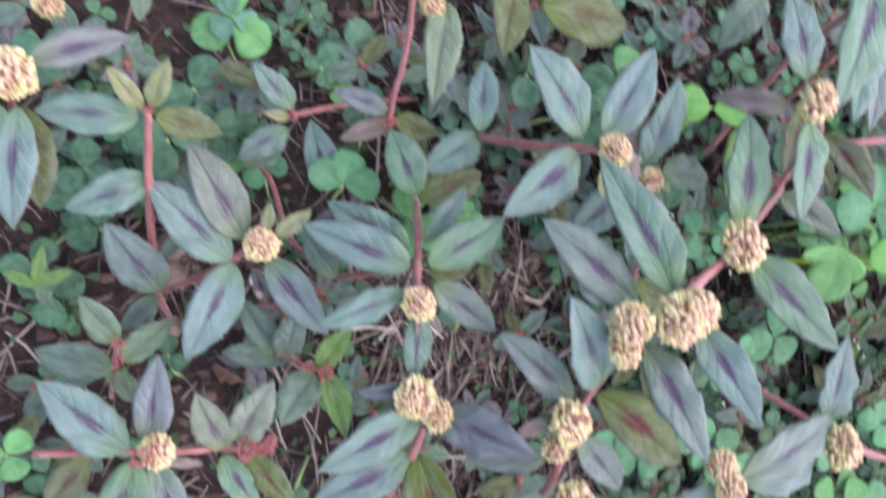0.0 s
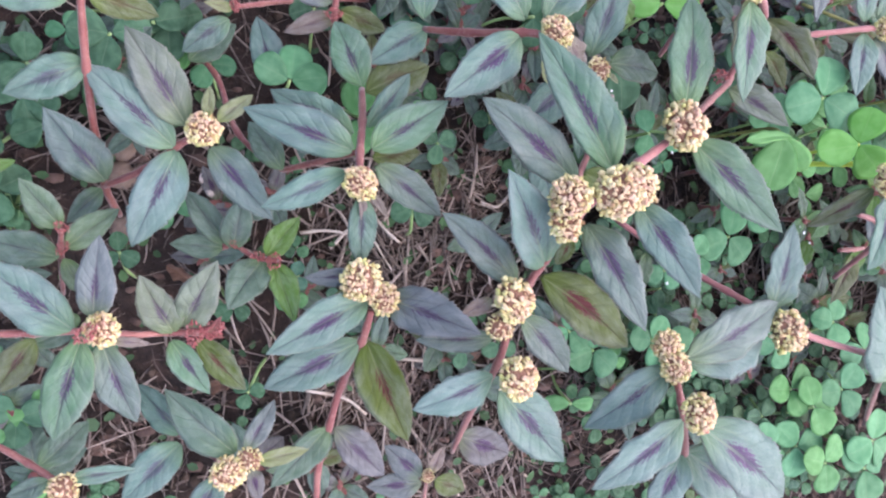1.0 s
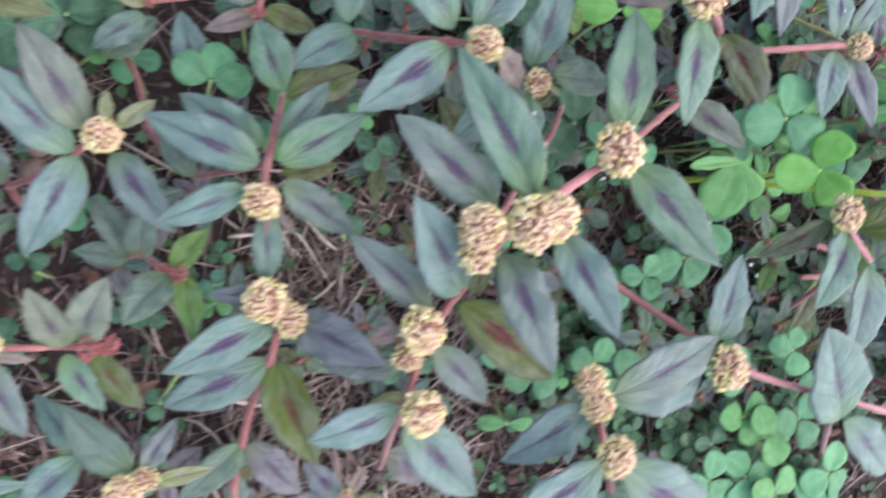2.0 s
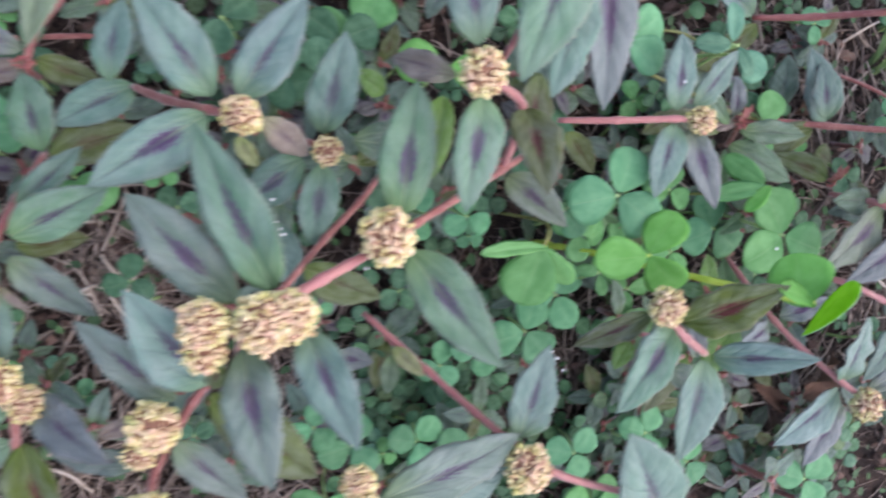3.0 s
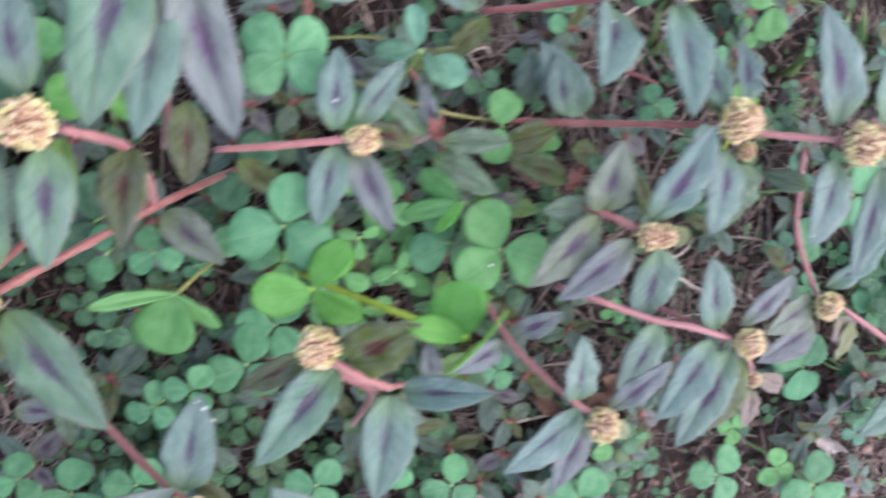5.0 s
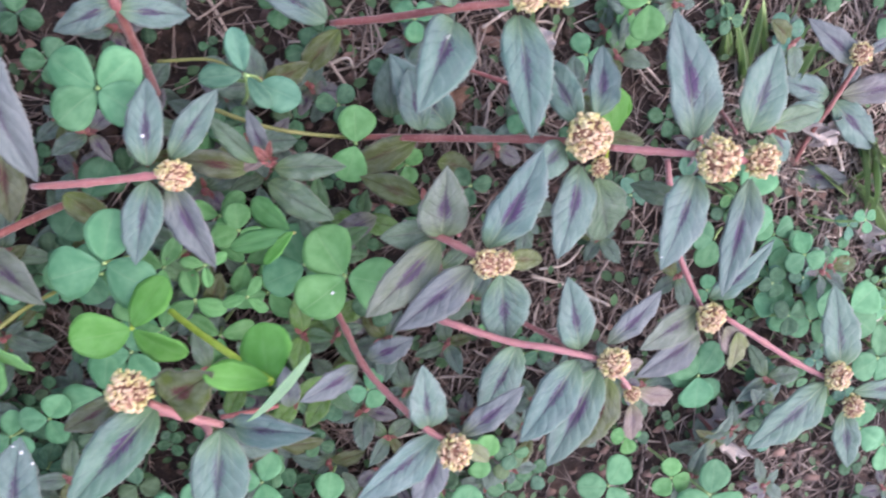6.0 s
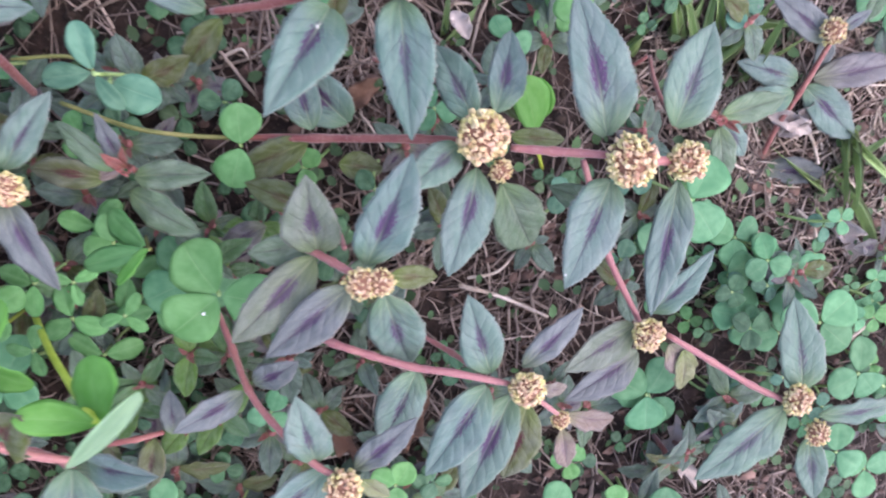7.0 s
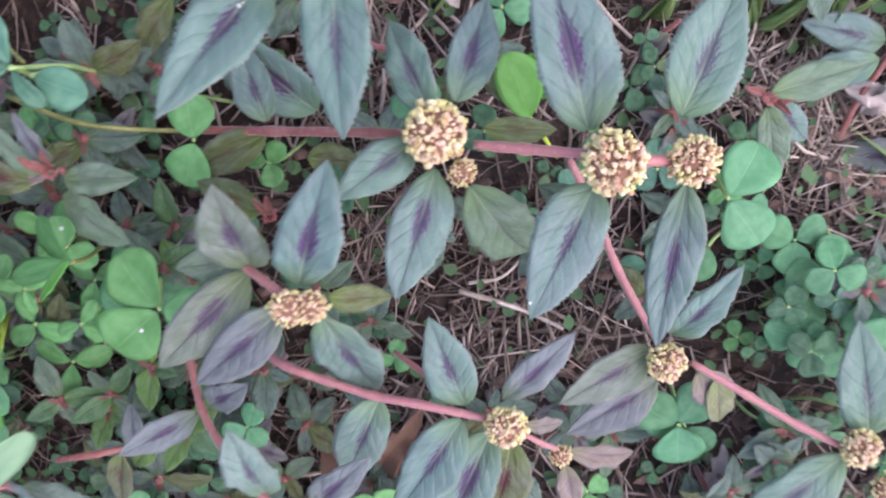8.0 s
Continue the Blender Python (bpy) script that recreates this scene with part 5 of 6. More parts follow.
sorrel_leaflet(plant, (198.6, -3.0, 84.0), (194.9, -18.6, 80.0), 15.7, "fresh", 0)
sorrel_leaflet(plant, (198.6, -2.6, 84.5), (208.6, -13.2, 81.0), 8.0, "leek", 34)
sorrel_leaflet(plant, (199.5, -2.8, 86.0), (179.8, -4.2, 88.0), 4.4, "leek", 38)
plant = sorrel("bright lime-green three-leaved sorrel standing over the clover")
runner(plant, 1.1, (232.9, -5.0, 82.0), (230.0, -6.0, 60.0), (226.0, -8.0, 8.0))
sorrel_leaflet(plant, (232.4, -5.1, 82.0), (217.2, -6.9, 79.5), 12.4, "lime", 0, (-0.25, -0.05, 1.0))
sorrel_leaflet(plant, (233.1, -4.4, 82.0), (242.2, 7.3, 80.5), 12.4, "lime", 0, (-0.72, 0.10, 0.66))
sorrel_leaflet(plant, (233.2, -5.4, 82.0), (245.0, -14.6, 80.0), 12.4, "lime", 0, (-0.70, -0.10, 0.66))
plant = sorrel("green trailing sorrel runner with round leaflets")
runner(plant, 1.0, (244.0, 64.0, 50.0), (258.7, 63.5, 54.0), (265.1, 59.3, 58.0), surface=OLIVE)
runner(plant, 1.3, (252.4, 52.4, 44.0), (270.2, 44.5, 50.0), (284.2, 41.0, 48.0), (300.0, 38.8, 46.0), surface=OLIVE)
plant = sorrel("bright green oval sorrel leaflet standing beside a flower stem")
runner(plant, 1.2, (381.2, 34.2, 56.0), (385.6, 28.7, 44.0), (391.6, 20.1, 30.0))
sorrel_leaflet(plant, (381.0, 34.3, 58.0), (375.6, 49.7, 66.0), 11.3, "lime", 20)
sorrel_leaflet(plant, (385.3, 38.0, 54.0), (382.5, 49.0, 60.0), 7.7, "lime", -30)

plant = sorrel("green herb with oval leaflets and one pale folded leaflet")
runner(plant, 1.0, (276.0, 15.4, 79.0), (272.0, 13.0, 60.0), (264.0, 12.0, 20.0), surface=OLIVE)
sorrel_leaflet(plant, (275.6, 15.8, 79.5), (267.3, 7.8, 79.4), 5.0, "lime", 42)
sorrel_leaflet(plant, (275.5, 15.2, 79.0), (259.0, 12.0, 73.0), 6.0, "fresh", 20)
sorrel_leaflet(plant, (274.8, 16.4, 78.0), (266.0, 24.5, 70.0), 7.5, "fresh", -10)
for spot, turns in (((246.0, -7.0, 45.0), (100, 215, 330)), ((238.0, 4.0, 46.0), (60, 150, 260)), ((256.0, 18.0, 44.0), (40, 160, 280)), ((262.0, 2.0, 40.0), (20, 130, 250)), ((268.0, -8.0, 42.0), (80, 190, 310)), ((252.0, -20.0, 42.0), (10, 140, 260))):
    clover(spot, rnd.uniform(9.5, 12.0), turns, "fresh", 0.62)


def speck(place, size):
    """A small flattened white blob on a leaf."""
    bm = bmesh.new()
    bmesh.ops.create_icosphere(bm, subdivisions=2, radius=size * MM * 0.5)
    for v in bm.verts:
        v.co *= 1 + 0.6 * noise.noise(v.co * 1500 + Vector(place))
        v.co.z *= 0.45
    me = bpy.data.meshes.new("white_speck")
    bm.to_mesh(me)
    bm.free()
    me.materials.append(FLECK)
    ob = new("white_speck", me)
    ob.location = Vector(place) * MM
    return tagged(ob, "tiny white speck on a leaf", "speck", "white specks")


speck((241.2, 43.5, 82.2), 0.8)
speck((203.9, -32.4, 85.2), 0.9)
speck((205.9, -35.7, 85.2), 0.7)
speck((202.3, -30.5, 85.2), 0.6)
speck((149.9, -7.4, 91.2), 0.7)
speck((285.3, -3.6, 73.2), 0.8)
speck((127.6, 8.2, 96.2), 0.7)
speck((128.2, 3.4, 97.2), 0.5)
speck((129.8, 0.7, 97.2), 0.8)
speck((129.1, 1.9, 97.2), 0.5)
speck((147.8, -43.4, 89.2), 0.7)
speck((456.7, -27.3, 75.2), 1.0)
speck((449.5, -32.6, 51.2), 1.0)
speck((346.5, 54.0, 89.0), 0.9)
speck((338.2, 42.2, 91.8), 0.7)
speck((337.1, 55.3, 87.4), 0.5)
speck((321.2, 64.5, 81.0), 0.8)
speck((322.5, 62.8, 81.8), 0.6)
speck((322.1, 65.1, 80.2), 0.5)
speck((456.9, -27.6, 76.2), 0.9)
speck((455.9, -27.9, 76.1), 0.5)
speck((269.9, 21.4, 67.8), 0.8)
speck((372.4, 2.3, 101.9), 0.5)
speck((347.0, 14.5, 89.8), 0.5)

# ---- bare patches of soil: place and radius ----
BARE = []
BARE.append((0.100, -0.025, 0.029))
BARE.append((0.130, -0.008, 0.014))
BARE.append((0.009, -0.087, 0.015))
BARE.append((0.088, -0.083, 0.026))
BARE.append((0.117, -0.115, 0.026))
BARE.append((0.156, -0.101, 0.023))
BARE.append((0.010, 0.003, 0.010))
BARE.append((0.092, -0.015, 0.017))
BARE.append((0.148, -0.045, 0.013))
BARE.append((0.191, -0.037, 0.012))
BARE.append((0.241, -0.049, 0.013))
BARE.append((0.378, -0.021, 0.026))
BARE.append((0.326, -0.047, 0.021))
BARE.append((0.335, 0.052, 0.021))
BARE.append((0.493, 0.004, 0.028))
BARE.append((0.275, -0.034, 0.010))
BARE.append((0.439, 0.046, 0.017))
BARE.append((0.341, 0.001, 0.017))
BARE.append((0.305, 0.069, 0.010))
BARE.append((0.466, -0.110, 0.022))
BARE.append((0.272, -0.029, 0.019))
BARE.append((0.283, -0.062, 0.014))
BARE.append((0.486, 0.034, 0.044))


def bareness(x, y):
    """1 in the middle of a bare patch, 0 well outside all of them."""
    return max(max(0.0, 1 - math.hypot(x - a, y - b) / (1.25 * r)) for a, b, r in BARE)


# ---- low clover and seedlings that fill the ground between ----
def free_place(lo, hi, limit):
    while True:
        x, y = rnd.uniform(*lo), rnd.uniform(*hi)
        green = 0.8 + 0.2 * min(1.0, max(0.0, (x - 0.06) / 0.12))
        if bareness(x, y) < limit and rnd.random() < green:
            return x, y


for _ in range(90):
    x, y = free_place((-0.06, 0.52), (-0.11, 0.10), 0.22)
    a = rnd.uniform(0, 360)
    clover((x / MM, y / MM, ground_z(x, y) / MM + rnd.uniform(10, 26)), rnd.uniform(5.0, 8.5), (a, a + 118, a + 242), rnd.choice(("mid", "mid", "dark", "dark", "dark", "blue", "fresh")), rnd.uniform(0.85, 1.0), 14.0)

# a close clover patch beside the dry straw
for _ in range(45):
    x, y = rnd.uniform(0.436, 0.525), rnd.uniform(-0.085, 0.004)
    a = rnd.uniform(0, 360)
    clover((x / MM, y / MM, ground_z(x, y) / MM + rnd.uniform(7, 22)), rnd.uniform(4.2, 6.4), (a, a + 118, a + 242), rnd.choice(("mid", "mid", "fresh", "dark", "blue")), rnd.uniform(0.85, 1.0), 14.0)


def low_clover(name, label, count, place, sizes, heights):
    """Many small clover leaves joined into one mesh: thin stalks and three leaflets each."""
    verts, faces, uvs = [], [], []
    source = []
    for me in LOW_LEAFLETS:
        layer = me.uv_layers[0].data
        at = [None] * len(me.vertices)
        for loop in me.loops:
            at[loop.vertex_index] = tuple(layer[loop.index].uv)
        source.append(([v.co.copy() for v in me.vertices], [tuple(p.vertices) for p in me.polygons], at))
    for _ in range(count):
        x, y = place()
        c = Vector((x, y, ground_z(x, y))) / MM + Vector((0, 0, rnd.uniform(*heights)))
        a, ln = rnd.uniform(0, 360), rnd.uniform(*sizes)
        foot = Vector((x + rnd.uniform(-0.004, 0.004), y + rnd.uniform(-0.004, 0.004), ground_z(x, y) - 0.001))
        v, f = tube([foot, (foot + c * MM) / 2 + Vector((0.001, 0, 0)), c * MM], [0.0004] * 3, 4)
        n = len(verts)
        verts += v
        uvs += [(0.5, 0.1)] * len(v)
        faces += [tuple(n + i for i in q) for q in f]
        for turn in (a, a + 118, a + 242):
            d = Vector((math.cos(radians(turn)), math.sin(radians(turn)), 0)) * ln
            m = along(c + d * 0.06, c + d + Vector((0, 0, rnd.uniform(-0.25, 0.15) * ln)), ln * rnd.uniform(0.82, 1.0), rnd.uniform(-14, 14))
            co, fs, at = source[rnd.randrange(len(source))]
            n = len(verts)
            verts += [m @ p for p in co]
            uvs += at
            faces += [tuple(n + i for i in q) for q in fs]
    return tagged(new(name, mesh_of(name, verts, faces, LOW_CLOVER, uvs)), label, "clover", kind="stuff")


LOW_LEAFLETS = [blade_mesh("leaflet", o, 8, 4, fold=f, arch=0.04, twist=t, cup=0.05, thick=0.012, seed=50 + i, material=LOW_CLOVER) for i, (f, t, o) in enumerate([(0.10, 0.1, round_outline), (0.2, -0.1, heart_outline), (0.05, 0.15, heart_outline)])]
low_clover("low_clover", "low clover and small herbs between the shoots, greens darkened for shade", 300, lambda: free_place((-0.09, 0.58), (-0.15, 0.14), 0.20), (3.6, 6.8), (4, 18))
low_clover("clover_carpet", "close carpet of small green clover leaves", 130, lambda: (rnd.uniform(0.155, 0.285), rnd.uniform(-0.145, -0.035)), (3.8, 7.2), (5, 22))
low_clover("middle_clover", "close-grown green clover under the middle shoots", 95, lambda: free_place((0.12, 0.35), (-0.115, 0.105), 0.08), (4.6, 8.0), (8, 26))


def seedling(kind, label):
    """A low rosette of small spurge leaves round a red bud, built at the world's origin."""
    ob = thing("spurge_seedling", label, "weed", "low seedlings")
    part("stem", mesh_of("stem", *tube([Vector((0, 0, -0.012)), Vector((0.0005, 0, -0.004)), Vector((0, 0.0006, 0.0012))], [0.0009, 0.0010, 0.0011], 7), STEM), ob, "", None, RED_STEM)
    n = rnd.choice((4, 4, 5, 6))
    a0 = rnd.uniform(0, 360)
    for i in range(n):
        a = radians(a0 + 360 * i / n + rnd.uniform(-14, 14))
        ln = rnd.uniform(7, 14)
        d = Vector((math.cos(a), math.sin(a), 0))
        leaf(ob, d * 0.8, d * ln + Vector((0, 0, rnd.uniform(-2.5, 2.0))), ln * rnd.uniform(0.46, 0.60), rnd.choice(kind))
    for i in range(2):
        a = radians(a0 + 50 + 170 * i)
        d = Vector((math.cos(a), math.sin(a), 0))
        leaf(ob, d * 0.3 + Vector((0, 0, 1)), d * 3.2 + Vector((0, 0, 2.4)), 1.5, "red")
    return ob


SEEDLINGS = [seedling(("shaded", "olive", "shaded"), "small green spurge seedling low on the soil, shade in its leaf tones"), seedling(("shaded", "mauve", "teal"), "small purple-grey spurge seedling low on the soil"),
             seedling(("olive", "green", "shaded"), "small olive-green spurge seedling low on the soil"), seedling(("purple", "mauve", "shaded"), "small mauve spurge seedling low on the soil"),
             seedling(("shaded", "shaded", "green"), "small plain green spurge seedling low on the soil, shade in its leaf tones")]
for i in range(110):
    x, y = free_place((-0.07, 0.54), (-0.12, 0.11), 0.45)
    m = pose(x, y, ground_z(x, y) + rnd.uniform(0.007, 0.020), rnd.uniform(-16, 16), rnd.uniform(-16, 16), rnd.uniform(0, 360))
    if i < len(SEEDLINGS):
        SEEDLINGS[i].matrix_basis = m
    else:
        copy_thing(SEEDLINGS[i % len(SEEDLINGS)], m)

# denser growth along the far side, with shade painted into its leaf tones
for i in range(45):
    x, y = rnd.uniform(-0.08, 0.30), rnd.uniform(0.025, 0.135)
    if bareness(x, y) < 0.3:
        copy_thing(SEEDLINGS[i % len(SEEDLINGS)], pose(x, y, ground_z(x, y) + rnd.uniform(0.010, 0.030), rnd.uniform(-22, 22), rnd.uniform(-22, 22), rnd.uniform(0, 360)))

# a second, taller layer under the shoots where the walk begins
for i in range(48):
    x, y = rnd.uniform(-0.09, 0.19), rnd.uniform(-0.125, 0.115)
    if bareness(x, y) < 0.30:
        copy_thing(SEEDLINGS[i % len(SEEDLINGS)], pose(x, y, ground_z(x, y) + rnd.uniform(0.008, 0.020), rnd.uniform(-20, 20), rnd.uniform(-20, 20), rnd.uniform(0, 360)) @ Matrix.Scale(rnd.uniform(1.05, 1.35), 4))

# muted olive and mauve seedlings under the middle shoots
for i in range(50):
    x, y = rnd.uniform(0.10, 0.33), rnd.uniform(-0.105, 0.105)
    if bareness(x, y) < 0.35:
        copy_thing(SEEDLINGS[(3, 2, 1, 0)[i % 4]], pose(x, y, ground_z(x, y) + rnd.uniform(0.014, 0.032), rnd.uniform(-20, 20), rnd.uniform(-20, 20), rnd.uniform(0, 360)) @ Matrix.Scale(rnd.uniform(0.9, 1.3), 4))

# small grey and purple seedlings between the far shoots
for i in range(56):
    x, y = rnd.uniform(0.22, 0.56), rnd.uniform(-0.125, 0.115)
    if bareness(x, y) < 0.55:
        copy_thing(SEEDLINGS[(1, 3, 0, 1, 2)[i % 5]], pose(x, y, ground_z(x, y) + rnd.uniform(0.008, 0.020), rnd.uniform(-20, 20), rnd.uniform(-20, 20), rnd.uniform(0, 360)) @ Matrix.Scale(rnd.uniform(0.8, 1.15), 4))

HERBS = [seedling(("green", "herb"), "small fresh green herb seedling with oval leaves"), seedling(("herb", "bright"), "small bright green herb seedling with oval leaves")]
for i in range(16):
    x, y = rnd.uniform(0.235, 0.300), rnd.uniform(-0.045, 0.022)
    m = pose(x, y, ground_z(x, y) + rnd.uniform(0.016, 0.034), rnd.uniform(-20, 20), rnd.uniform(-20, 20), rnd.uniform(0, 360))
    if i < 2:
        HERBS[i].matrix_basis = m
    else:
        copy_thing(HERBS[i % 2], m)


# ---- litter ----
def stalk(width, *points):
    """A bleached, broken stalk lying on the litter."""
    line = glide([Vector((x * MM, y * MM, ground_z(x * MM, y * MM) + 0.0055 + 0.0015 * (i % 2))) for i, (x, y) in enumerate(points)], 6)
    r = [width * MM * 0.55 * (1 - 0.35 * i / len(line)) * (1.25 if i % 6 == 3 else 1) for i in range(len(line))]
    ob = new("dry_stalk", mesh_of("dry_stalk", *tube(line, r, 6), BLEACHED))
    return tagged(ob, "thin bleached dry stalk lying on the soil", "straw", "dry stalks")


DEAD_MESHES = {m.name: [blade_mesh("dead_leaf", spurge_outline(0.42, 0.8), 20, 8, fold=0.35, arch=0.12, twist=0.5, wavy=0.3, cup=-0.2, thick=0.014, seed=70 + i, material=m, lean=0.15) for i in range(2)] for m in (DEAD, PALE_DEAD)}


def dead_leaf(base, tip, width, material):
    label = "curled brown dead leaf on the soil" if material is DEAD else "bleached grey dead leaf on the soil"
    ob = new("dead_leaf", rnd.choice(DEAD_MESHES[material.name]))
    ob.matrix_basis = along(base, tip, width, rnd.uniform(-10, 10))
    return tagged(ob, label, "dead leaf", "dead leaves")


def pebble(place, size):
    x, y = place[0] * MM, place[1] * MM
    bm = bmesh.new()
    bmesh.ops.create_icosphere(bm, subdivisions=3, radius=size * MM * 0.5)
    k = rnd.uniform(0, 50)
    for v in bm.verts:
        v.co *= 1 + 0.22 * noise.noise(v.co * 190 + Vector((k, 0, 0)))
        v.co.z *= 0.7
    me = bpy.data.meshes.new("pebble")
    bm.to_mesh(me)
    bm.free()
    me.materials.append(PEBBLE)
    me.polygons.foreach_set("use_smooth", np.ones(len(me.polygons), dtype=bool))
    ob = new("pebble", me)
    ob.location = (x, y, ground_z(x, y) + size * MM * 0.26)
    return tagged(ob, "rounded brown pebble half sunk in soil", "stone", "pebbles")


GRASS_MESHES = [blade_mesh("blade", lambda s: (1 - s ** 2.2) * min(1, 0.45 + s * 3) + 0.01, 22, 4, fold=0.5, arch=a, twist=t, thick=0.004, seed=90 + i, material=GRASS) for i, (a, t) in enumerate([(0.06, 0.6), (0.12, -0.8), (0.18, 0.3)])]


def grass_tuft(place, length, headings):
    x, y = place
    z = ground_z(x * MM, y * MM) / MM
    ob = thing("grass_tuft", "tuft of fresh green grass blades in the soil", "grass", "grass tufts")
    for a in headings:
        for k in range(1):
            h = radians(a + rnd.uniform(-18, 18))
            ln = length * rnd.uniform(0.7, 1.1)
            b = (x + rnd.uniform(-2, 2), y + rnd.uniform(-2, 2), z - 0.5)
            part("blade", rnd.choice(GRASS_MESHES), ob, "", along(b, (b[0] + math.cos(h) * ln, b[1] + math.sin(h) * ln, z + rnd.uniform(4, 18)), rnd.uniform(2.2, 4.2), rnd.uniform(-25, 25)))
    return ob


stalk(1.1, (64.4, -23.9), (73.1, -23.6), (82.5, -25.4))
stalk(1.3, (97.7, -70.8), (113.8, -73.5), (131.7, -77.4))
stalk(1.2, (62.2, -76.6), (75.5, -81.3), (83.2, -88.2))
stalk(1.0, (74.7, -29.8), (85.1, -22.6), (96.5, -39.1))
stalk(1.3, (360.3, -14.6), (370.5, -18.2), (379.8, -23.2), (388.9, -28.3))
stalk(1.0, (363.3, -12.5), (372.9, -10.9), (380.9, -4.3))
stalk(1.4, (470.2, 34.0), (478.7, 28.6), (485.3, 23.2), (487.6, 13.4))
stalk(1.2, (485.2, 24.2), (493.9, 26.4), (499.2, 32.6))
stalk(1.0, (497.9, 41.3), (508.7, 44.3), (516.4, 44.7))
stalk(1.3, (480.2, -1.7), (484.6, -7.1), (486.9, -12.4))
stalk(1.0, (294.1, 62.4), (300.7, 64.3), (302.7, 61.0))
stalk(1.1, (304.6, -68.5), (315.7, -66.5), (325.0, -66.1))
stalk(1.0, (269.0, -21.3), (261.8, -25.7), (271.9, -36.3))
stalk(1.0, (346.1, 71.9), (358.8, 79.3), (374.5, 87.1))
stalk(1.2, (85.5, -12.7), (93.9, -24.2), (99.8, -29.3))
stalk(1.2, (131.0, -16.4), (137.5, -18.2), (144.1, -13.1))
stalk(1.0, (137.6, -42.9), (149.4, -36.2), (156.4, -43.8))
stalk(1.0, (256.4, 36.3), (251.0, -7.0), (253.7, -70.1))
stalk(1.2, (291.8, -94.2), (312.5, -101.9), (340.0, -106.7))
stalk(1.4, (502.6, -52.0), (511.8, -44.7), (518.7, -41.3))
dead_leaf((332.2, -63.1, 40.0), (346.6, -45.9, 40.0), 8.7, DEAD)
dead_leaf((325.5, 43.7, 34.0), (341.9, 52.6, 34.0), 7.0, DEAD)
dead_leaf((33.5, -2.4, 12.0), (41.3, -15.1, 12.0), 6.7, PALE_DEAD)
dead_leaf((502.2, -17.0, 30.0), (510.0, -7.5, 30.0), 5.5, PALE_DEAD)
dead_leaf((363.0, 70.5, 40.0), (367.6, 62.1, 40.0), 5.3, PALE_DEAD)
dead_leaf((314.6, -58.0, 34.0), (333.3, -69.9, 34.0), 6.7, DEAD)
dead_leaf((29.4, -71.7, 10.0), (41.9, -67.8, 10.0), 4.9, DEAD)
dead_leaf((21.1, -31.8, 6.0), (30.1, -37.9, 6.0), 4.2, DEAD)
dead_leaf((432.3, -86.2, 36.0), (447.5, -97.7, 36.0), 6.5, PALE_DEAD)
pebble((10.5, 6.3), 9.7)
pebble((9.3, -2.7), 9.3)
pebble((8.7, -19.7), 8.6)
pebble((-16.3, -41.5), 6.4)
pebble((351.7, 2.6), 6.5)
pebble((219.6, 34.9), 4.7)
pebble((10.8, 5.8), 7.2)
dead_leaf((468.0, 33.0, 36.0), (484.0, 24.0, 38.0), 6.5, PALE_DEAD)
dead_leaf((474.0, 24.0, 35.0), (486.0, 36.0, 40.0), 5.0, PALE_DEAD)
dead_leaf((459.0, 47.0, 36.0), (470.0, 53.0, 38.0), 5.5, PALE_DEAD)
dead_leaf((496.0, -3.0, 33.0), (504.0, -24.0, 34.0), 7.0, PALE_DEAD)
dead_leaf((434.0, -70.0, 36.0), (428.0, -84.0, 36.0), 5.5, PALE_DEAD)
grass_tuft((438.0, 58.0), 24.0, (85, 110, 60, 130))
grass_tuft((462.0, 44.0), 26.0, (75, 100, 20))
grass_tuft((500.0, 26.0), 30.0, (280, 310, 250))
grass_tuft((446.7, 49.5), 28.6, (80,100,60,40,))
grass_tuft((456.9, 57.7), 29.6, (20,60,110,))
grass_tuft((494.8, 7.2), 32.8, (300,40,160,))
grass_tuft((362.5, 64.0), 15.7, (100,60,))
grass_tuft((421.7, 55.3), 15.1, (50,80,))
grass_tuft((-19.9, -14.2), 14.8, (100,60,))
grass_tuft((166.5, 41.5), 15.2, (60,200,))
grass_tuft((255.5, 14.4), 13.6, (70,330,))


def litter(name, label, count, material, make, patchy, span=(-0.13, 0.62, -0.20, 0.19)):
    """Many loose bits joined into one mesh."""
    verts, faces = [], []
    made = 0
    while made < count:
        x, y = rnd.uniform(*span[:2]), rnd.uniform(*span[2:])
        share = patchy * (0.75 + 0.25 * min(1.0, max(0.0, (x - 0.05) / 0.08)))
        if rnd.random() > share + (1 - share) * min(1.0, 2.2 * bareness(x, y)):
            continue
        v, f = make(x, y)
        n = len(verts)
        verts += v
        faces += [tuple(n + i for i in q) for q in f]
        made += 1
    return tagged(new(name, mesh_of(name, verts, faces, material)), label, name.replace("_", " "), kind="stuff")


def straw_bit(x, y):
    a, ln = rnd.uniform(0, math.pi), rnd.choice((6, 9, 12, 18, 26)) * MM * rnd.uniform(0.7, 1.2)
    w = rnd.choice((0.00010, 0.00015, 0.0002, 0.0003, 0.00045)) * rnd.uniform(0.8, 1.2)
    z = ground_z(x, y) + rnd.uniform(0.0006, 0.0045)
    d = Vector((math.cos(a), math.sin(a), rnd.uniform(-0.10, 0.14)))
    side = Vector((-d.y, d.x, 0)) * ln * rnd.uniform(-0.13, 0.13)
    c = Vector((x, y, z))
    return tube([c - d * ln / 2, c - d * ln / 5 + side * 0.8, c + d * ln / 5 + side, c + d * ln / 2], [w * 0.7, w, w, w * 0.5], 5)


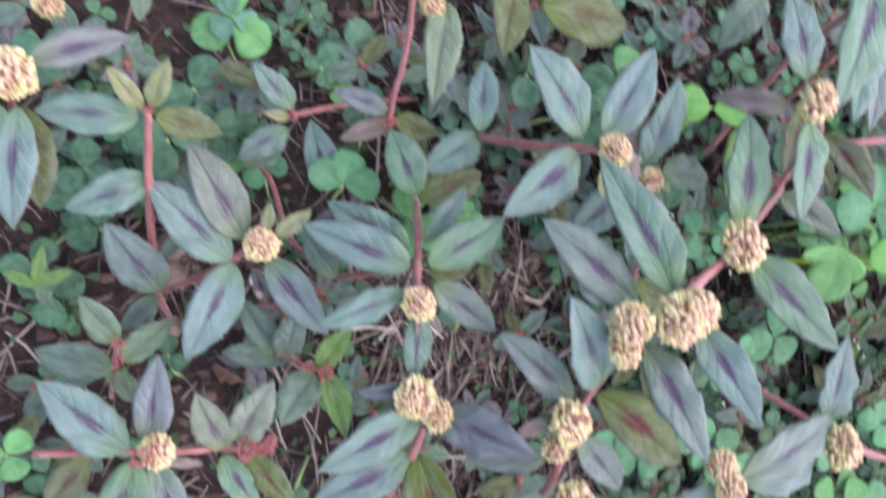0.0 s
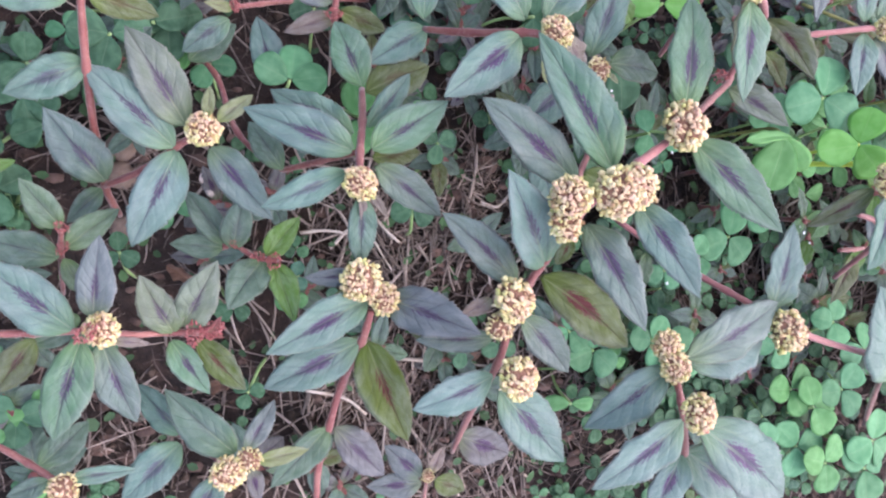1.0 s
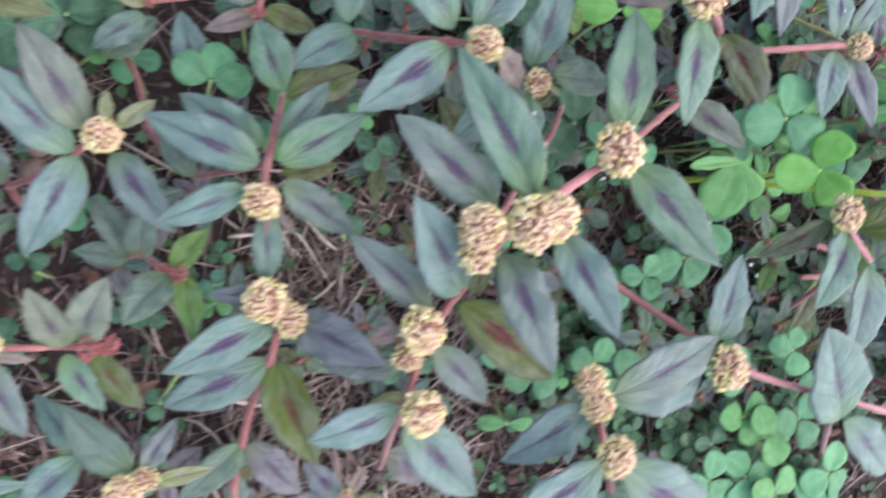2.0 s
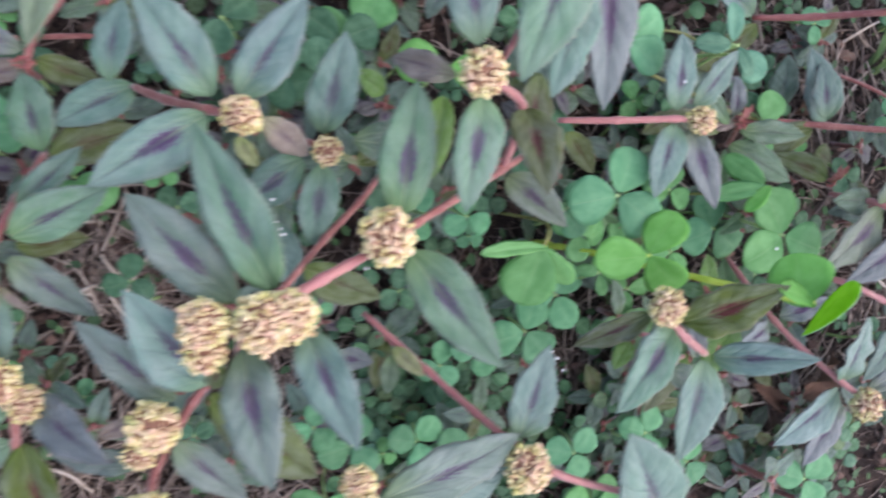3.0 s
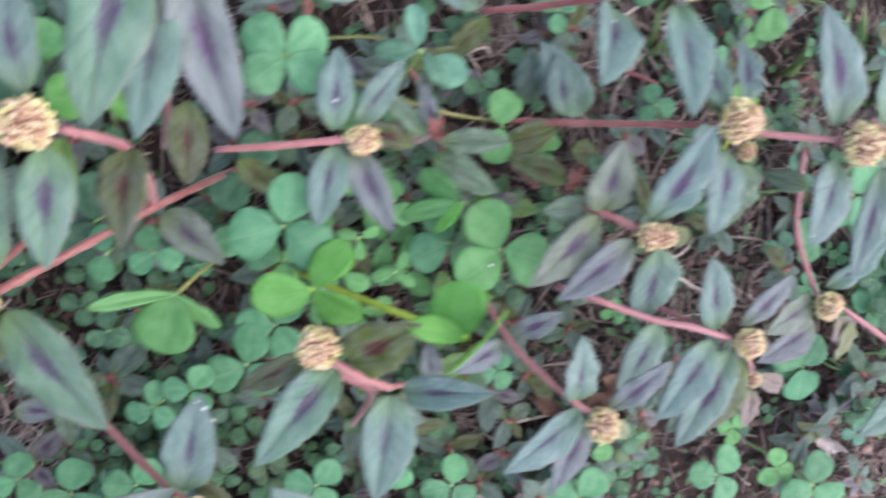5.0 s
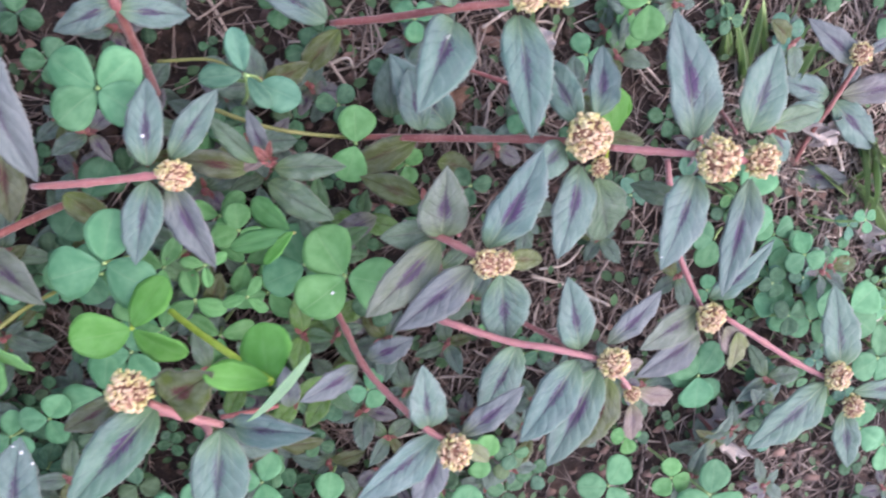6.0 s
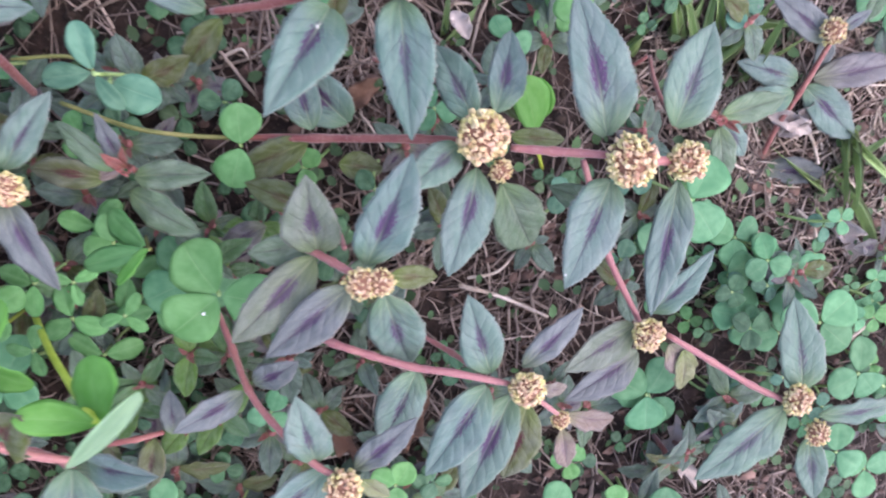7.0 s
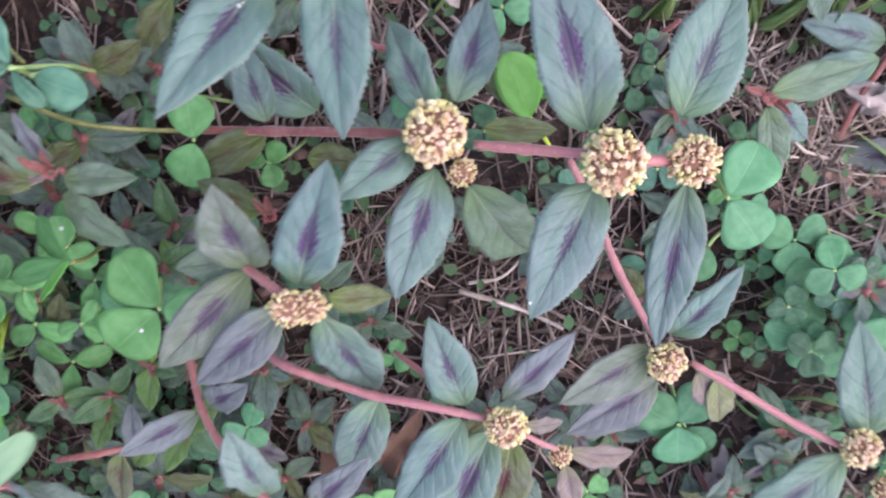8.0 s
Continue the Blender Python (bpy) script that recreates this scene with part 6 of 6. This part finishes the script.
def crumb(x, y):
    r = rnd.choice((0.0008, 0.0011, 0.0016, 0.0024)) * rnd.uniform(0.8, 1.3)
    c = Vector((x, y, ground_z(x, y) + r * 0.3))
    dirs = [(1, 0, 0), (-1, 0, 0), (0, 1, 0), (0, -1, 0), (0, 0, 0.8), (0, 0, -0.8)]
    v = [c + Vector(d) * r * rnd.uniform(0.7, 1.3) for d in dirs]
    f = [(0, 2, 4), (2, 1, 4), (1, 3, 4), (3, 0, 4), (2, 0, 5), (1, 2, 5), (3, 1, 5), (0, 3, 5)]
    return v, f


def tiny_leaf(x, y):
    a, ln = rnd.uniform(0, 6.28), rnd.uniform(2.2, 5.5) * MM
    w = ln * rnd.uniform(0.25, 0.40)
    z = ground_z(x, y) + rnd.uniform(0.001, 0.009)
    d, s = Vector((math.cos(a), math.sin(a), rnd.uniform(-0.3, 0.4))), Vector((-math.sin(a), math.cos(a), rnd.uniform(-0.3, 0.3)))
    c = Vector((x, y, z))
    rim = [c, c + d * ln * 0.3 + s * w, c + d * ln * 0.7 + s * w * 0.85, c + d * ln, c + d * ln * 0.7 - s * w * 0.85, c + d * ln * 0.3 - s * w]
    mid = [c + d * ln * 0.3 - Vector((0, 0, 0.0003)), c + d * ln * 0.7 - Vector((0, 0, 0.0003))]
    v = rim + mid
    return v, [(0, 6, 1), (1, 6, 7, 2), (2, 7, 3), (0, 5, 6), (5, 4, 7, 6), (4, 3, 7)]


def flake(x, y):
    """A torn bit of a dead leaf."""
    r = rnd.uniform(0.0012, 0.0038)
    c = Vector((x, y, ground_z(x, y) + rnd.uniform(0.001, 0.004)))
    n = rnd.choice((5, 6, 7))
    a0, lift = rnd.uniform(0, 6.28), Vector((rnd.uniform(-0.4, 0.4), rnd.uniform(-0.4, 0.4), 0))
    rim = []
    for k in range(n):
        d = Vector((math.cos(a0 + 6.283 * k / n), 0.6 * math.sin(a0 + 6.283 * k / n), 0)) * r * rnd.uniform(0.6, 1.3)
        rim.append(c + d + Vector((0, 0, d.dot(lift) + rnd.uniform(0, 0.0006))))
    low = [p - Vector((0, 0, 0.0002)) for p in rim]
    return rim + low, [tuple(range(n)), tuple(reversed(range(n, 2 * n)))] + [(k, k + n, (k + 1) % n + n, (k + 1) % n) for k in range(n)]


litter("dry_straw", "brown and bleached bits of dry grass and straw on soil", 14000, STRAW, straw_bit, 0.28)
litter("bleached_straw", "pale bleached straw and root ends on soil", 600, BLEACHED, straw_bit, 0.1, (0.40, 0.56, -0.03, 0.10))
litter("leaf_flakes", "torn brown flakes of dead leaves on soil", 3200, FLAKE, flake, 0.4)
litter("soil_crumbs", "loose dark crumbs of soil", 5000, CRUMB, crumb, 0.5)
litter("low_greens", "tiny green leaves of low weeds on the soil", 3600, MOSS, tiny_leaf, 0.6)


TAN_STRAW = plain_material("tan_straw", (0.11, 0.080, 0.062), (0.44, 0.37, 0.31), 150.0, 0.75, island=True)


def straw_stem(x, y):
    a, ln = rnd.gauss(1.3, 0.7), rnd.uniform(9, 27) * MM
    w = rnd.choice((0.00022, 0.0003, 0.0004, 0.00055))
    d = Vector((math.cos(a), math.sin(a), rnd.uniform(-0.06, 0.10)))
    side = Vector((-d.y, d.x, 0)) * ln * rnd.uniform(-0.07, 0.07)
    c = Vector((x, y, ground_z(x, y) + rnd.uniform(0.002, 0.0065)))
    return tube([c - d * ln / 2, c - d * ln / 5 + side * 0.8, c + d * ln / 5 + side, c + d * ln / 2], [w * 0.8, w, w, w * 0.6], 6)


litter("straw_mat", "matted tan and grey straw stems on dark soil", 420, TAN_STRAW, straw_stem, 0.45, (0.03, 0.15, -0.12, 0.005))
litter("loose_straw", "loose tan straw stems lying between the weeds", 650, TAN_STRAW, straw_stem, 0.4, (0.24, 0.50, -0.09, 0.10))


def outer_spot():
    """A place round the patch that the walk passes, thinning out with distance."""
    while True:
        x, y = rnd.gauss(0.24, 0.42), rnd.gauss(-0.01, 0.38)
        if not (-0.11 < x < 0.60 and -0.18 < y < 0.17):
            return x, y


def outer_leaf(x, y):
    x, y = outer_spot()
    a, ln = rnd.uniform(0, 6.28), rnd.uniform(6, 16) * MM
    w = ln * rnd.uniform(0.2, 0.34)
    d, e = Vector((math.cos(a), math.sin(a), rnd.uniform(-0.3, 0.4))), Vector((-math.sin(a), math.cos(a), rnd.uniform(-0.3, 0.3)))
    c = Vector((x, y, ground_z(x, y) + rnd.uniform(0.004, 0.035)))
    rim = [c, c + d * ln * 0.3 + e * w, c + d * ln * 0.7 + e * w * 0.8, c + d * ln, c + d * ln * 0.7 - e * w * 0.8, c + d * ln * 0.3 - e * w]
    mid = [c + d * ln * 0.3 - Vector((0, 0, 0.001)), c + d * ln * 0.7 - Vector((0, 0, 0.001))]
    return rim + mid, [(0, 6, 1), (1, 6, 7, 2), (2, 7, 3), (0, 5, 6), (5, 4, 7, 6), (4, 3, 7)]


def outer_bit(x, y):
    return straw_bit(*outer_spot())


litter("outer_weeds", "low green weeds growing on round the patch", 9000, MOSS, outer_leaf, 1.0)
litter("outer_straw", "dry straw lying round the patch", 6000, STRAW, outer_bit, 1.0)
